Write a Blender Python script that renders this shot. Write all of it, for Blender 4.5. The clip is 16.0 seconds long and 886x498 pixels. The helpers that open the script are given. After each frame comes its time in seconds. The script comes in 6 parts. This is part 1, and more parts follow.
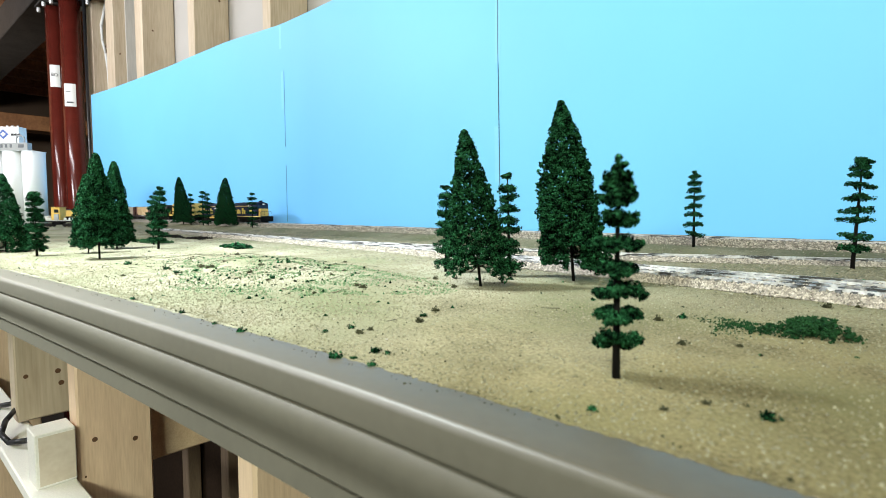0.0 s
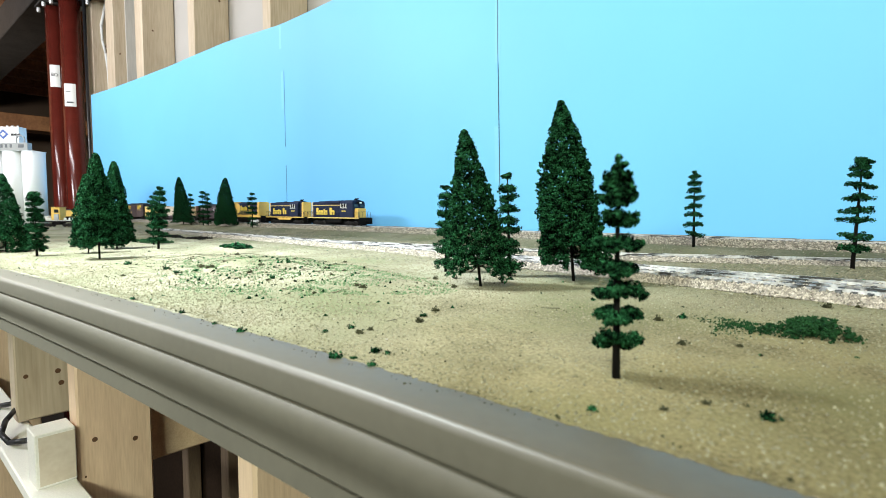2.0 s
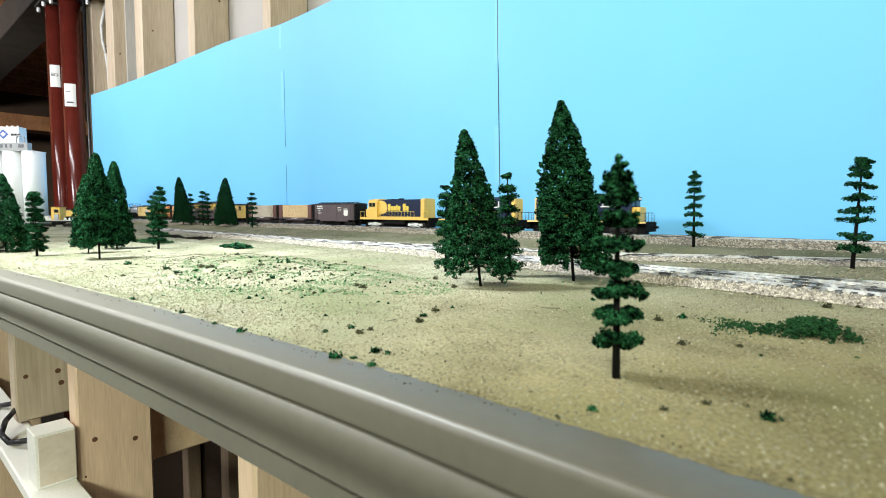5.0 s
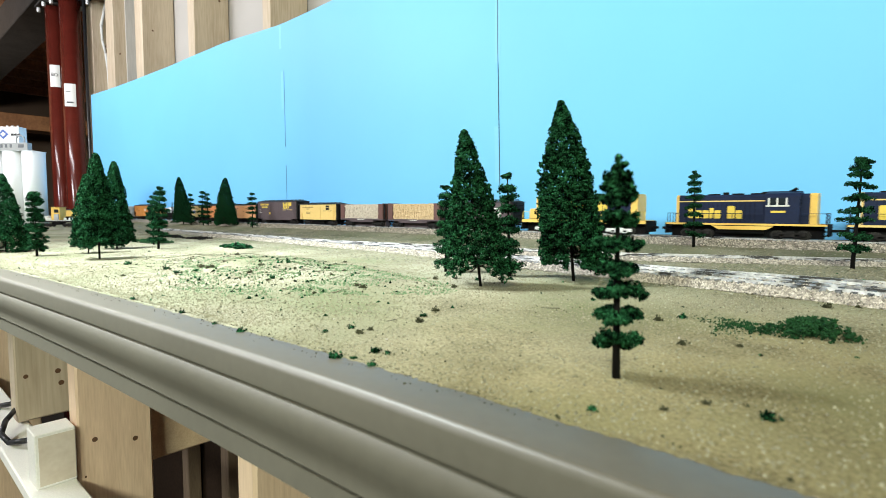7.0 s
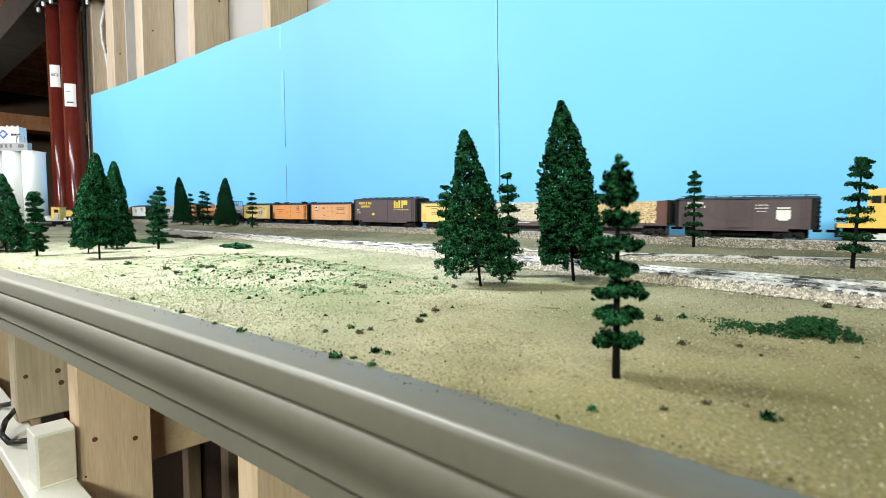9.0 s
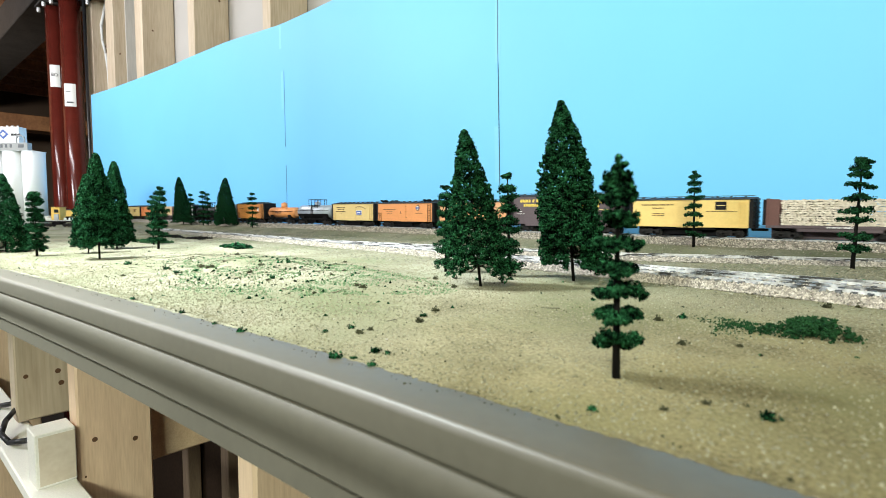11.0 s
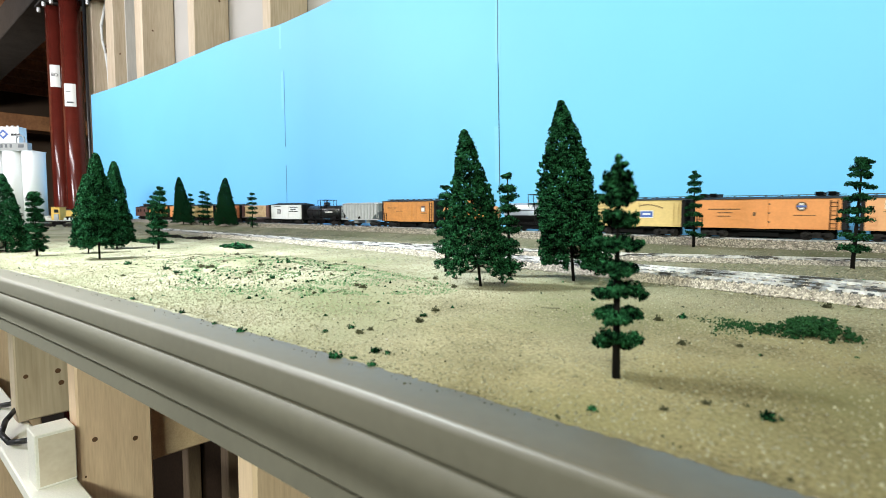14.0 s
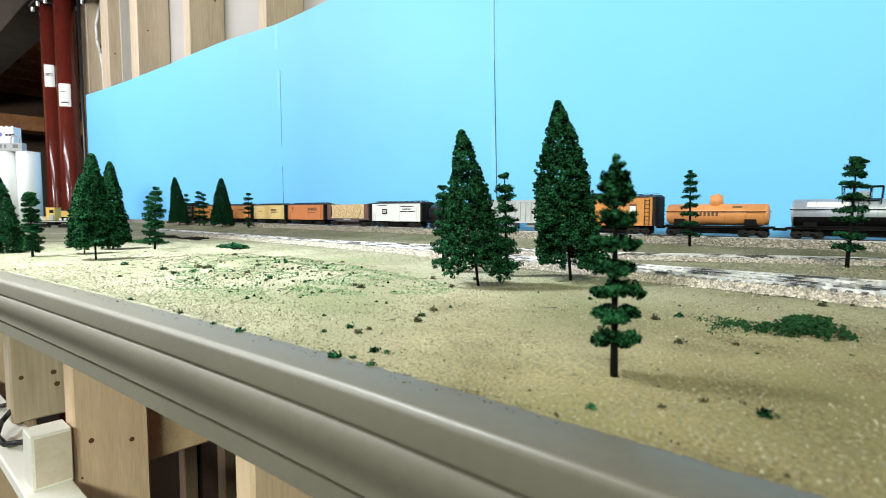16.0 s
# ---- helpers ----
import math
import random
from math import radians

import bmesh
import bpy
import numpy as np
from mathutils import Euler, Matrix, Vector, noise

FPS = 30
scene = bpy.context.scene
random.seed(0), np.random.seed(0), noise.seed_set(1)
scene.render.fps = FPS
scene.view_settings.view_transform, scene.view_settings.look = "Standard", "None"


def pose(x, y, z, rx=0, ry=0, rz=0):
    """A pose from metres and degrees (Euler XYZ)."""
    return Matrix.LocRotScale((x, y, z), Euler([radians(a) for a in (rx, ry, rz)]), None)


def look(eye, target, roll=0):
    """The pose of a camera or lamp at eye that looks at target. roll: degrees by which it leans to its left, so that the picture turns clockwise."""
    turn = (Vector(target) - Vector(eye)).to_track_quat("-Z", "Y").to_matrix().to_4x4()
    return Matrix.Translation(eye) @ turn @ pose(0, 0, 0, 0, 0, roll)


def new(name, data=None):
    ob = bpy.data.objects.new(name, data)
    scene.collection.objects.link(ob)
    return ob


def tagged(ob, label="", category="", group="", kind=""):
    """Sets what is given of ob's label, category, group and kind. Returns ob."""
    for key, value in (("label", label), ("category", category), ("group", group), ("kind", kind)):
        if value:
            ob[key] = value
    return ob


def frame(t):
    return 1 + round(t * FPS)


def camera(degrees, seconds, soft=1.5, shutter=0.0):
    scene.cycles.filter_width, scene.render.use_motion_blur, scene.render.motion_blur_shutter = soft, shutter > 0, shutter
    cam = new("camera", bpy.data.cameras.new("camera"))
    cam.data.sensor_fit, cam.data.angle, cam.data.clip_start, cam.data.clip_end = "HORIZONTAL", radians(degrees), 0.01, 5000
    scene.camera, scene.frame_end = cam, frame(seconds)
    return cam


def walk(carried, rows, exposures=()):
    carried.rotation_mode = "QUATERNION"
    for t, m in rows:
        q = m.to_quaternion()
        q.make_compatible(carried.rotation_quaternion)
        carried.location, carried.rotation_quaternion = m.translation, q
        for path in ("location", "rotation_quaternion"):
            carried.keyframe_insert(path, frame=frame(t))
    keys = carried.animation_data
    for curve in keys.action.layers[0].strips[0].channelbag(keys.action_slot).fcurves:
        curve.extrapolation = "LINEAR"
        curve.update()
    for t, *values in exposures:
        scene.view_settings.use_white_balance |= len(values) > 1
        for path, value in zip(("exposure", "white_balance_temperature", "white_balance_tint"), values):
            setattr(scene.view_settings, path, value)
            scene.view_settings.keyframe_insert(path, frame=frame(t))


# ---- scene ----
# ---- camera ----
EYE = Vector((0.0, 0.0, 0.046))


def aim(yaw, pitch, roll, eye=EYE):
    """yaw: degrees left of +x; pitch: degrees up."""
    a, p = radians(yaw), radians(pitch)
    return look(eye, eye + Vector((math.cos(a) * math.cos(p), math.sin(a) * math.cos(p), math.sin(p))), roll)


cam = camera(80.28, 16.0, soft=0.8, shutter=0.3)
cam.data.dof.use_dof, cam.data.dof.focus_distance, cam.data.dof.aperture_fstop = True, 0.55, 25.0
STILL = aim(131.8, -4.0, 0.2)
NUDGED = look((0.000, -0.001, 0.046), (-1.320, 1.495, -0.094), 0.1)
walk(cam, [(0.0, STILL), (8.0, STILL), (15.8, STILL), (15.9, STILL), (16.0, NUDGED)])

# ---- light ----
world = bpy.data.worlds.new("room_air")
scene.world = world
world.use_nodes = True
world.node_tree.nodes["Background"].inputs[0].default_value = (0.9, 0.95, 1.0, 1)
world.node_tree.nodes["Background"].inputs[1].default_value = 0.01
scene.view_settings.exposure = 0.0


def area_lamp(name, eye, target, power, sx, sy, colour):
    d = bpy.data.lights.new(name, "AREA")
    d.shape, d.size, d.size_y, d.energy, d.color = "RECTANGLE", sx, sy, power, colour
    ob = new(name, d)
    ob.matrix_world = look(eye, target)
    return ob


TUBE = (0.90, 1.0, 0.97)
spot_ = bpy.data.lights.new("reflector_lamp", "SPOT")
spot_.energy, spot_.spot_size, spot_.spot_blend, spot_.shadow_soft_size, spot_.color = 158.0, radians(65), 1.0, 0.05, (0.88, 0.98, 1.0)
new("reflector_lamp", spot_).matrix_world = look((-0.68, -0.12, 0.78), (-0.52, 0.135, 0.0))
area_lamp("unseen_aisle_lamp", (-2.3, -1.35, 1.05), (-1.2, 0.7, 0.1), 44.0, 1.0, 0.12, (0.94, 0.96, 1.0))
# second aisle lamp, added to brighten the boards and near backdrop
area_lamp("unseen_aisle_lamp", (0.85, -1.5, 1.05), (-0.22, 0.78, 0.15), 58.0, 1.0, 0.12, (0.92, 1.0, 0.80))
for x_, y_, p_, tx_ in ((-2.75, -0.30, 17.5, -2.9), (-0.9, -0.40, 8.5, -0.7), (1.4, -0.45, 12.0, 0.1)):
    area_lamp("ceiling_tube_lamp", (x_, y_, 1.17), (tx_, 0.78, 0.10), p_, 1.2, 0.12, (0.96, 0.97, 1.0) if x_ < 0 else (0.90, 1.0, 0.80))

# unseen lamp added to brighten the far joists and beam
area_lamp("cellar_fill_lamp", (-4.3, -0.5, 0.80), (-6.2, 0.9, 1.30), 28.0, 0.9, 0.12, (1.0, 0.93, 0.82))

# ---- materials ----


def material(name, colour, rough=0.6, metal=0.0, vary=0.15, scale=40.0, fine=400.0, bump=0.0, second=None, spec=0.5,
             patch=None, patch_scale=8.0, patch_at=(0.5, 0.62), stretch=(1, 1, 1), emit=None, coords="Object"):
    m = bpy.data.materials.new(name)
    m.use_nodes = True
    nt = m.node_tree
    n, l = nt.nodes, nt.links
    b = n["Principled BSDF"]
    b.inputs["Roughness"].default_value = rough
    b.inputs["Metallic"].default_value = metal
    b.inputs["Specular IOR Level"].default_value = spec
    tc = n.new("ShaderNodeTexCoord")
    mp = n.new("ShaderNodeMapping")
    mp.inputs["Scale"].default_value = stretch
    l.new(tc.outputs[coords], mp.inputs["Vector"])
    n1, n2 = n.new("ShaderNodeTexNoise"), n.new("ShaderNodeTexNoise")
    n1.inputs["Scale"].default_value, n2.inputs["Scale"].default_value = scale, fine
    n1.inputs["Detail"].default_value, n2.inputs["Detail"].default_value = 4, 3
    for q in (n1, n2):
        l.new(mp.outputs[0], q.inputs["Vector"])
    add = n.new("ShaderNodeMath")
    add.operation = "ADD"
    l.new(n1.outputs["Fac"], add.inputs[0])
    l.new(n2.outputs["Fac"], add.inputs[1])
    rng = n.new("ShaderNodeMapRange")
    rng.inputs["From Min"].default_value, rng.inputs["From Max"].default_value = 0.7, 1.3
    l.new(add.outputs[0], rng.inputs["Value"])
    mix = n.new("ShaderNodeMix")
    mix.data_type = "RGBA"
    c2 = second or tuple(min(1.0, c * (1 + vary)) for c in colour)
    c1 = colour if second else tuple(c * (1 - vary) for c in colour)
    mix.inputs[6].default_value, mix.inputs[7].default_value = (*c1, 1), (*c2, 1)
    l.new(rng.outputs[0], mix.inputs[0])
    out = mix.outputs[2]
    if patch:
        n3 = n.new("ShaderNodeTexNoise")
        n3.inputs["Scale"].default_value, n3.inputs["Detail"].default_value = patch_scale, 6
        l.new(mp.outputs[0], n3.inputs["Vector"])
        r3 = n.new("ShaderNodeMapRange")
        r3.inputs["From Min"].default_value, r3.inputs["From Max"].default_value = patch_at
        l.new(n3.outputs["Fac"], r3.inputs["Value"])
        mx = n.new("ShaderNodeMix")
        mx.data_type = "RGBA"
        l.new(r3.outputs[0], mx.inputs[0])
        l.new(out, mx.inputs[6])
        mx.inputs[7].default_value = (*patch, 1)
        out = mx.outputs[2]
    l.new(out, b.inputs["Base Color"])
    if bump:
        bp = n.new("ShaderNodeBump")
        bp.inputs["Strength"].default_value, bp.inputs["Distance"].default_value = 0.8, bump
        l.new(add.outputs[0], bp.inputs["Height"])
        l.new(bp.outputs[0], b.inputs["Normal"])
    if emit:
        b.inputs["Emission Color"].default_value = (*colour, 1)
        b.inputs["Emission Strength"].default_value = emit
    return m


M = {}
M["earth"] = material("sandy_earth", (0.105, 0.096, 0.056), 0.95, scale=22, fine=900, bump=0.0007, second=(0.385, 0.376, 0.280),
                      patch=(0.150, 0.163, 0.092), patch_scale=11, patch_at=(0.45, 0.66), spec=0.15)
M["grit"] = material("grey_grit", (0.12, 0.112, 0.085), 0.95, scale=200, fine=900, second=(0.30, 0.285, 0.22), spec=0.15)
M["soil"] = material("soil_grain", (0.142, 0.130, 0.080), 0.95, scale=200, fine=900, second=(0.305, 0.292, 0.205), spec=0.15)
# the earth is greyer and darker in the strip along the tracks
nt_ = M["earth"].node_tree
b_ = nt_.nodes["Principled BSDF"]
src_ = b_.inputs["Base Color"].links[0].from_socket
tc_, sep_, ns_, ma_, rg_, mx_ = (nt_.nodes.new("ShaderNode" + k) for k in ("TexCoord", "SeparateXYZ", "TexNoise", "Math", "MapRange", "Mix"))
ns_.inputs["Scale"].default_value, ns_.inputs["Detail"].default_value = 14, 5
ma_.operation = "MULTIPLY_ADD"
ma_.inputs[1].default_value = 0.16
nt_.links.new(tc_.outputs["Object"], sep_.inputs[0])
nt_.links.new(tc_.outputs["Object"], ns_.inputs["Vector"])
nt_.links.new(ns_.outputs["Fac"], ma_.inputs[0])
nt_.links.new(sep_.outputs[1], ma_.inputs[2])
rg_.inputs["From Min"].default_value, rg_.inputs["From Max"].default_value, rg_.inputs["To Max"].default_value = 0.40, 0.52, 0.85
nt_.links.new(ma_.outputs[0], rg_.inputs["Value"])
mx_.data_type = "RGBA"
mx_.blend_type = "MULTIPLY"
nt_.links.new(rg_.outputs[0], mx_.inputs[0])
nt_.links.new(src_, mx_.inputs[6])
mx_.inputs[7].default_value = (0.60, 0.60, 0.55, 1)
# browner soil by the layout's end, darkened as well for the shade there
ln_, r2_, m2_ = (nt_.nodes.new("ShaderNode" + k) for k in ("VectorMath", "MapRange", "Mix"))
ln_.operation = "DISTANCE"
ln_.inputs[1].default_value = (0.03, 0.13, 0.0)
nt_.links.new(tc_.outputs["Object"], ln_.inputs[0])
a2_ = nt_.nodes.new("ShaderNodeMath")
a2_.operation = "MULTIPLY_ADD"
a2_.inputs[1].default_value = 0.12
nt_.links.new(ns_.outputs["Fac"], a2_.inputs[0])
nt_.links.new(ln_.outputs["Value"], a2_.inputs[2])
r2_.inputs["From Min"].default_value, r2_.inputs["From Max"].default_value = 0.36, 0.14
nt_.links.new(a2_.outputs[0], r2_.inputs["Value"])
m2_.data_type, m2_.blend_type = "RGBA", "MULTIPLY"
nt_.links.new(r2_.outputs[0], m2_.inputs[0])
nt_.links.new(mx_.outputs[2], m2_.inputs[6])
m2_.inputs[7].default_value = (0.77, 0.68, 0.48, 1)
nt_.links.new(m2_.outputs[2], b_.inputs["Base Color"])
# bank base kept dark, standing for the shade between its stones
M["ballast"] = material("grey_ballast", (0.10, 0.093, 0.075), 0.9, scale=120, fine=600, bump=0.001, second=(0.25, 0.235, 0.20), spec=0.2)
M["stone"] = material("ballast_stone", (0.20, 0.178, 0.150), 0.9, scale=300, fine=900, second=(0.52, 0.47, 0.41), spec=0.2, coords="Object")
M["sky"] = material("sky_blue_paint", (0.175, 0.532, 0.92), 0.50, vary=0.03, scale=1.4, fine=2.8, spec=0.28)
# uneven sheen put into the colour: bluer by the far seam and near end
nt_ = M["sky"].node_tree
b_ = nt_.nodes["Principled BSDF"]
src_ = b_.inputs["Base Color"].links[0].from_socket
tc_, sep_, rg_, rp_, mx_ = (nt_.nodes.new("ShaderNode" + k) for k in ("TexCoord", "SeparateXYZ", "MapRange", "ValToRGB", "Mix"))
nt_.links.new(tc_.outputs["Object"], sep_.inputs[0])
rg_.inputs["From Min"].default_value, rg_.inputs["From Max"].default_value = -3.0, 0.5
nt_.links.new(sep_.outputs[0], rg_.inputs["Value"])
nt_.links.new(rg_.outputs[0], rp_.inputs[0])
while len(rp_.color_ramp.elements) < 7:
    rp_.color_ramp.elements.new(0.5)
for e_, (x_, v_) in zip(rp_.color_ramp.elements, ((-2.9, 0.25), (-1.7, 0.10), (-1.29, 0.55), (-1.15, 1.0), (-0.75, 0.10), (-0.25, 0.0), (0.1, 0.45))):
    e_.position, e_.color = (x_ + 3.0) / 3.5, (v_, v_, v_, 1)
mx_.data_type, mx_.blend_type = "RGBA", "MULTIPLY"
nt_.links.new(rp_.outputs[0], mx_.inputs[0])
nt_.links.new(src_, mx_.inputs[6])
mx_.inputs[7].default_value = (0.86, 0.86, 1.0, 1)
nt_.links.new(mx_.outputs[2], b_.inputs["Base Color"])
M["tape"] = material("clear_tape", (0.20, 0.55, 0.92), 0.45, vary=0.03, scale=30, spec=0.3)
M["dark_gap"] = material("dark_gap", (0.03, 0.08, 0.14), 0.8)
M["pine"] = material("pine_stud", (0.43, 0.34, 0.24), 0.65, scale=5, fine=60, bump=0.0004, second=(0.60, 0.505, 0.385), stretch=(3, 3, 0.25))
M["pine_x"] = material("pine_board", (0.56, 0.39, 0.25), 0.6, scale=6, fine=70, bump=0.0003, second=(0.72, 0.55, 0.36), stretch=(0.3, 6, 6))
M["pine_z"] = material("pine_upright_board", (0.64, 0.455, 0.31), 0.6, scale=8, fine=80, bump=0.0003, second=(0.80, 0.60, 0.43), stretch=(5, 5, 0.4))
M["knot"] = material("dark_knot", (0.11, 0.05, 0.022), 0.7, scale=300)
M["drywall"] = material("grey_drywall", (0.44, 0.42, 0.40), 0.9, vary=0.06, scale=6, fine=200)
M["fascia"] = material("taupe_fascia_paint", (0.091, 0.084, 0.065), 0.43, vary=0.08, scale=20, fine=300, spec=0.5)
M["redpost"] = material("red_oxide_steel", (0.085, 0.013, 0.009), 0.16, vary=0.15, scale=20, fine=150, spec=0.42)
M["paper"] = material("white_paper", (0.75, 0.76, 0.76), 0.8, vary=0.04)
M["ink"] = material("black_ink", (0.02, 0.02, 0.025), 0.6)
M["joist"] = material("dark_joist_wood", (0.22, 0.105, 0.055), 0.75, scale=6, fine=50, second=(0.42, 0.22, 0.12), stretch=(1, 1, 1))
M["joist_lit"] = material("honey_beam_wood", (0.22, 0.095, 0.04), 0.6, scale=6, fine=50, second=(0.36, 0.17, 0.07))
M["cellar"] = material("cellar_wall", (0.10, 0.07, 0.05), 0.9, vary=0.2, scale=3)
M["floor"] = material("concrete_floor", (0.045, 0.041, 0.037), 0.85, vary=0.25, scale=3)
M["trunk"] = material("dark_trunk", (0.006, 0.0055, 0.005), 0.9, scale=200, fine=900, spec=0.1)
M["flock"] = material("green_flock", (0.0005, 0.0035, 0.002), 0.95, scale=200, fine=800, bump=0.0005, second=(0.026, 0.122, 0.048), spec=0.02)
range_ = [q for q in M["flock"].node_tree.nodes if q.bl_idname == "ShaderNodeMapRange"][0]
range_.inputs["From Min"].default_value, range_.inputs["From Max"].default_value = 0.86, 1.26
M["moss"] = material("green_ground_foam", (0.005, 0.025, 0.008), 0.95, scale=300, fine=900, bump=0.0005, second=(0.013, 0.058, 0.017), spec=0.15)
M["olive"] = material("olive_foam", (0.065, 0.12, 0.055), 0.95, scale=200, second=(0.14, 0.22, 0.11), spec=0.15)
M["twig_green"] = material("olive_brown_foam", (0.022, 0.024, 0.012), 0.95, scale=300, second=(0.060, 0.060, 0.032), spec=0.1)
M["twig"] = material("dark_debris", (0.05, 0.045, 0.03), 0.9, scale=300, second=(0.12, 0.10, 0.06))
M["rail"] = material("nickel_rail", (0.55, 0.52, 0.47), 0.32, metal=0.85, vary=0.2, scale=60)
M["tie"] = material("weathered_tie", (0.035, 0.035, 0.036), 0.85, scale=160, fine=600, second=(0.30, 0.305, 0.32), spec=0.2)
M["railside"] = material("dull_rail_side", (0.30, 0.29, 0.285), 0.45, scale=160, fine=500, second=(0.68, 0.67, 0.67), patch=(0.04, 0.038, 0.036), patch_scale=34, patch_at=(0.50, 0.58))
M["blue"] = material("navy_blue_paint", (0.0065, 0.0135, 0.045), 0.55, vary=0.2, scale=60, spec=0.25)
M["black"] = material("grimy_black", (0.0045, 0.0045, 0.005), 0.7, spec=0.12, vary=0.4, scale=90)
M["roofblk"] = material("grey_black_roof", (0.028, 0.031, 0.038), 0.6, vary=0.3, scale=90)
M["yellow"] = material("warm_yellow_paint", (0.73, 0.48, 0.115), 0.42, vary=0.08, scale=60)
M["cream"] = material("cream_yellow_paint", (0.74, 0.53, 0.19), 0.45, vary=0.06, scale=50)
M["paleyellow"] = material("pale_yellow_paint", (0.63, 0.47, 0.20), 0.45, vary=0.07, scale=50)
M["orange"] = material("orange_paint", (0.66, 0.27, 0.095), 0.45, vary=0.08, scale=60)
M["deeporange"] = material("weathered_orange_paint", (0.52, 0.215, 0.05), 0.5, vary=0.2, scale=60)
M["tan"] = material("tan_orange_paint", (0.66, 0.335, 0.165), 0.48, vary=0.08, scale=60)
M["redorange"] = material("brick_orange_paint", (0.50, 0.17, 0.055), 0.5, vary=0.10, scale=60)
M["maroon"] = material("maroon_paint", (0.115, 0.050, 0.043), 0.5, vary=0.12, scale=60)
M["boxbrown"] = material("grey_brown_paint", (0.085, 0.061, 0.070), 0.5, vary=0.12, scale=60)
M["darkend"] = material("dark_grey_end", (0.012, 0.011, 0.012), 0.65, spec=0.15, vary=0.3, scale=90)
M["whitecar"] = material("chalky_white_paint", (0.68, 0.70, 0.71), 0.55, vary=0.07, scale=70)
M["hopper"] = material("weathered_light_grey", (0.37, 0.385, 0.40), 0.6, vary=0.12, scale=70)
M["silver"] = material("dull_silver_paint", (0.36, 0.40, 0.46), 0.42, metal=0.25, vary=0.16, scale=70, patch=(0.17, 0.17, 0.18), patch_scale=45, patch_at=(0.58, 0.72))
M["tankblack"] = material("satin_black_paint", (0.012, 0.013, 0.015), 0.32, vary=0.3, scale=60)
M["truck"] = material("dusty_black_truck", (0.016, 0.015, 0.015), 0.7, spec=0.12, vary=0.4, scale=200)
M["silvertruck"] = material("silver_truck_paint", (0.60, 0.61, 0.62), 0.5, vary=0.15, scale=200)
M["wheel"] = material("bright_wheel_tread", (0.028, 0.026, 0.025), 0.5, metal=0.4, vary=0.2, scale=200)
M["logend"] = material("cut_log_wood", (0.44, 0.29, 0.14), 0.85, scale=250, fine=900, second=(0.80, 0.64, 0.42))
M["logpale"] = material("pale_cut_log_wood", (0.40, 0.34, 0.27), 0.85, scale=250, fine=900, second=(0.76, 0.69, 0.60))
M["white"] = material("white_decal", (0.72, 0.72, 0.70), 0.55, vary=0.06)
M["letter"] = material("yellow_decal", (0.70, 0.52, 0.08), 0.5, vary=0.05)
M["letterdk"] = material("dark_brown_decal", (0.12, 0.065, 0.03), 0.6, vary=0.1)
M["bluedecal"] = material("blue_decal", (0.06, 0.12, 0.40), 0.5)
M["glass"] = material("dark_cab_glass", (0.02, 0.025, 0.03), 0.1, spec=0.8)
M["silo"] = material("matt_white_plastic", (0.74, 0.77, 0.80), 0.55, vary=0.04, scale=20)
M["shelf"] = material("white_shelf_paint", (0.86, 0.84, 0.80), 0.5, vary=0.07, scale=8)
M["greywin"] = material("grey_window_paint", (0.13, 0.14, 0.16), 0.5, vary=0.1)
# for the sheet that stands in for darkness under the bench
M["shade_sheet"] = material("dark_shade_sheet", (0.030, 0.017, 0.010), 0.85, vary=0.3, scale=8, fine=90, spec=0.2)
M["greybeam"] = material("soot_grey_beam", (0.040, 0.036, 0.034), 0.8, vary=0.25, scale=10, fine=90, spec=0.2)
M["greyboard"] = material("grey_weathered_board", (0.40, 0.385, 0.36), 0.8, scale=5, fine=60, second=(0.52, 0.50, 0.47), stretch=(3, 3, 0.25))
M["bolt"] = material("bright_zinc_bolt", (0.72, 0.73, 0.74), 0.3, metal=0.5, vary=0.1)
M["palewood"] = material("pale_sawn_wood", (0.60, 0.51, 0.41), 0.7, scale=20, fine=120, second=(0.70, 0.62, 0.52))
# darker copy of the pine, with the under-bench shade put into it
M["shaded_pine"] = material("shaded_brown_pine", (0.17, 0.115, 0.075), 0.7, scale=8, fine=80, second=(0.27, 0.195, 0.13), stretch=(5, 5, 0.4))
M["cable"] = material("black_cable", (0.012, 0.012, 0.014), 0.5)
for m_ in ("stone", "flock", "soil", "grit", "moss", "tie"):
    # each grain a little lighter or darker
    nt_ = M[m_].node_tree
    geo_, hsv_ = nt_.nodes.new("ShaderNodeNewGeometry"), nt_.nodes.new("ShaderNodeHueSaturation")
    rg_ = nt_.nodes.new("ShaderNodeMapRange")
    rg_.inputs["To Min"].default_value, rg_.inputs["To Max"].default_value = {"flock": (0.12, 1.6), "soil": (0.75, 1.2), "stone": (0.45, 1.35), "tie": (0.3, 2.2)}.get(m_, (0.6, 1.35))
    nt_.links.new(geo_.outputs["Random Per Island"], rg_.inputs["Value"])
    nt_.links.new(rg_.outputs[0], hsv_.inputs["Value"])
    b_ = nt_.nodes["Principled BSDF"]
    src_ = b_.inputs["Base Color"].links[0].from_socket
    nt_.links.new(src_, hsv_.inputs["Color"])
    nt_.links.new(hsv_.outputs[0], b_.inputs["Base Color"])

# ---- mesh tools ----


def mesh_of(name, bm, mat):
    me = bpy.data.meshes.new(name)
    bmesh.ops.recalc_face_normals(bm, faces=bm.faces)
    bm.to_mesh(me)
    bm.free()
    me.materials.append(mat)
    return me


def part(name, bm, mat, parent=None, label=""):
    me = bm if isinstance(bm, bpy.types.Mesh) else mesh_of(name, bm, mat)
    ob = new(name, me)
    ob.parent = parent
    return tagged(ob, label)


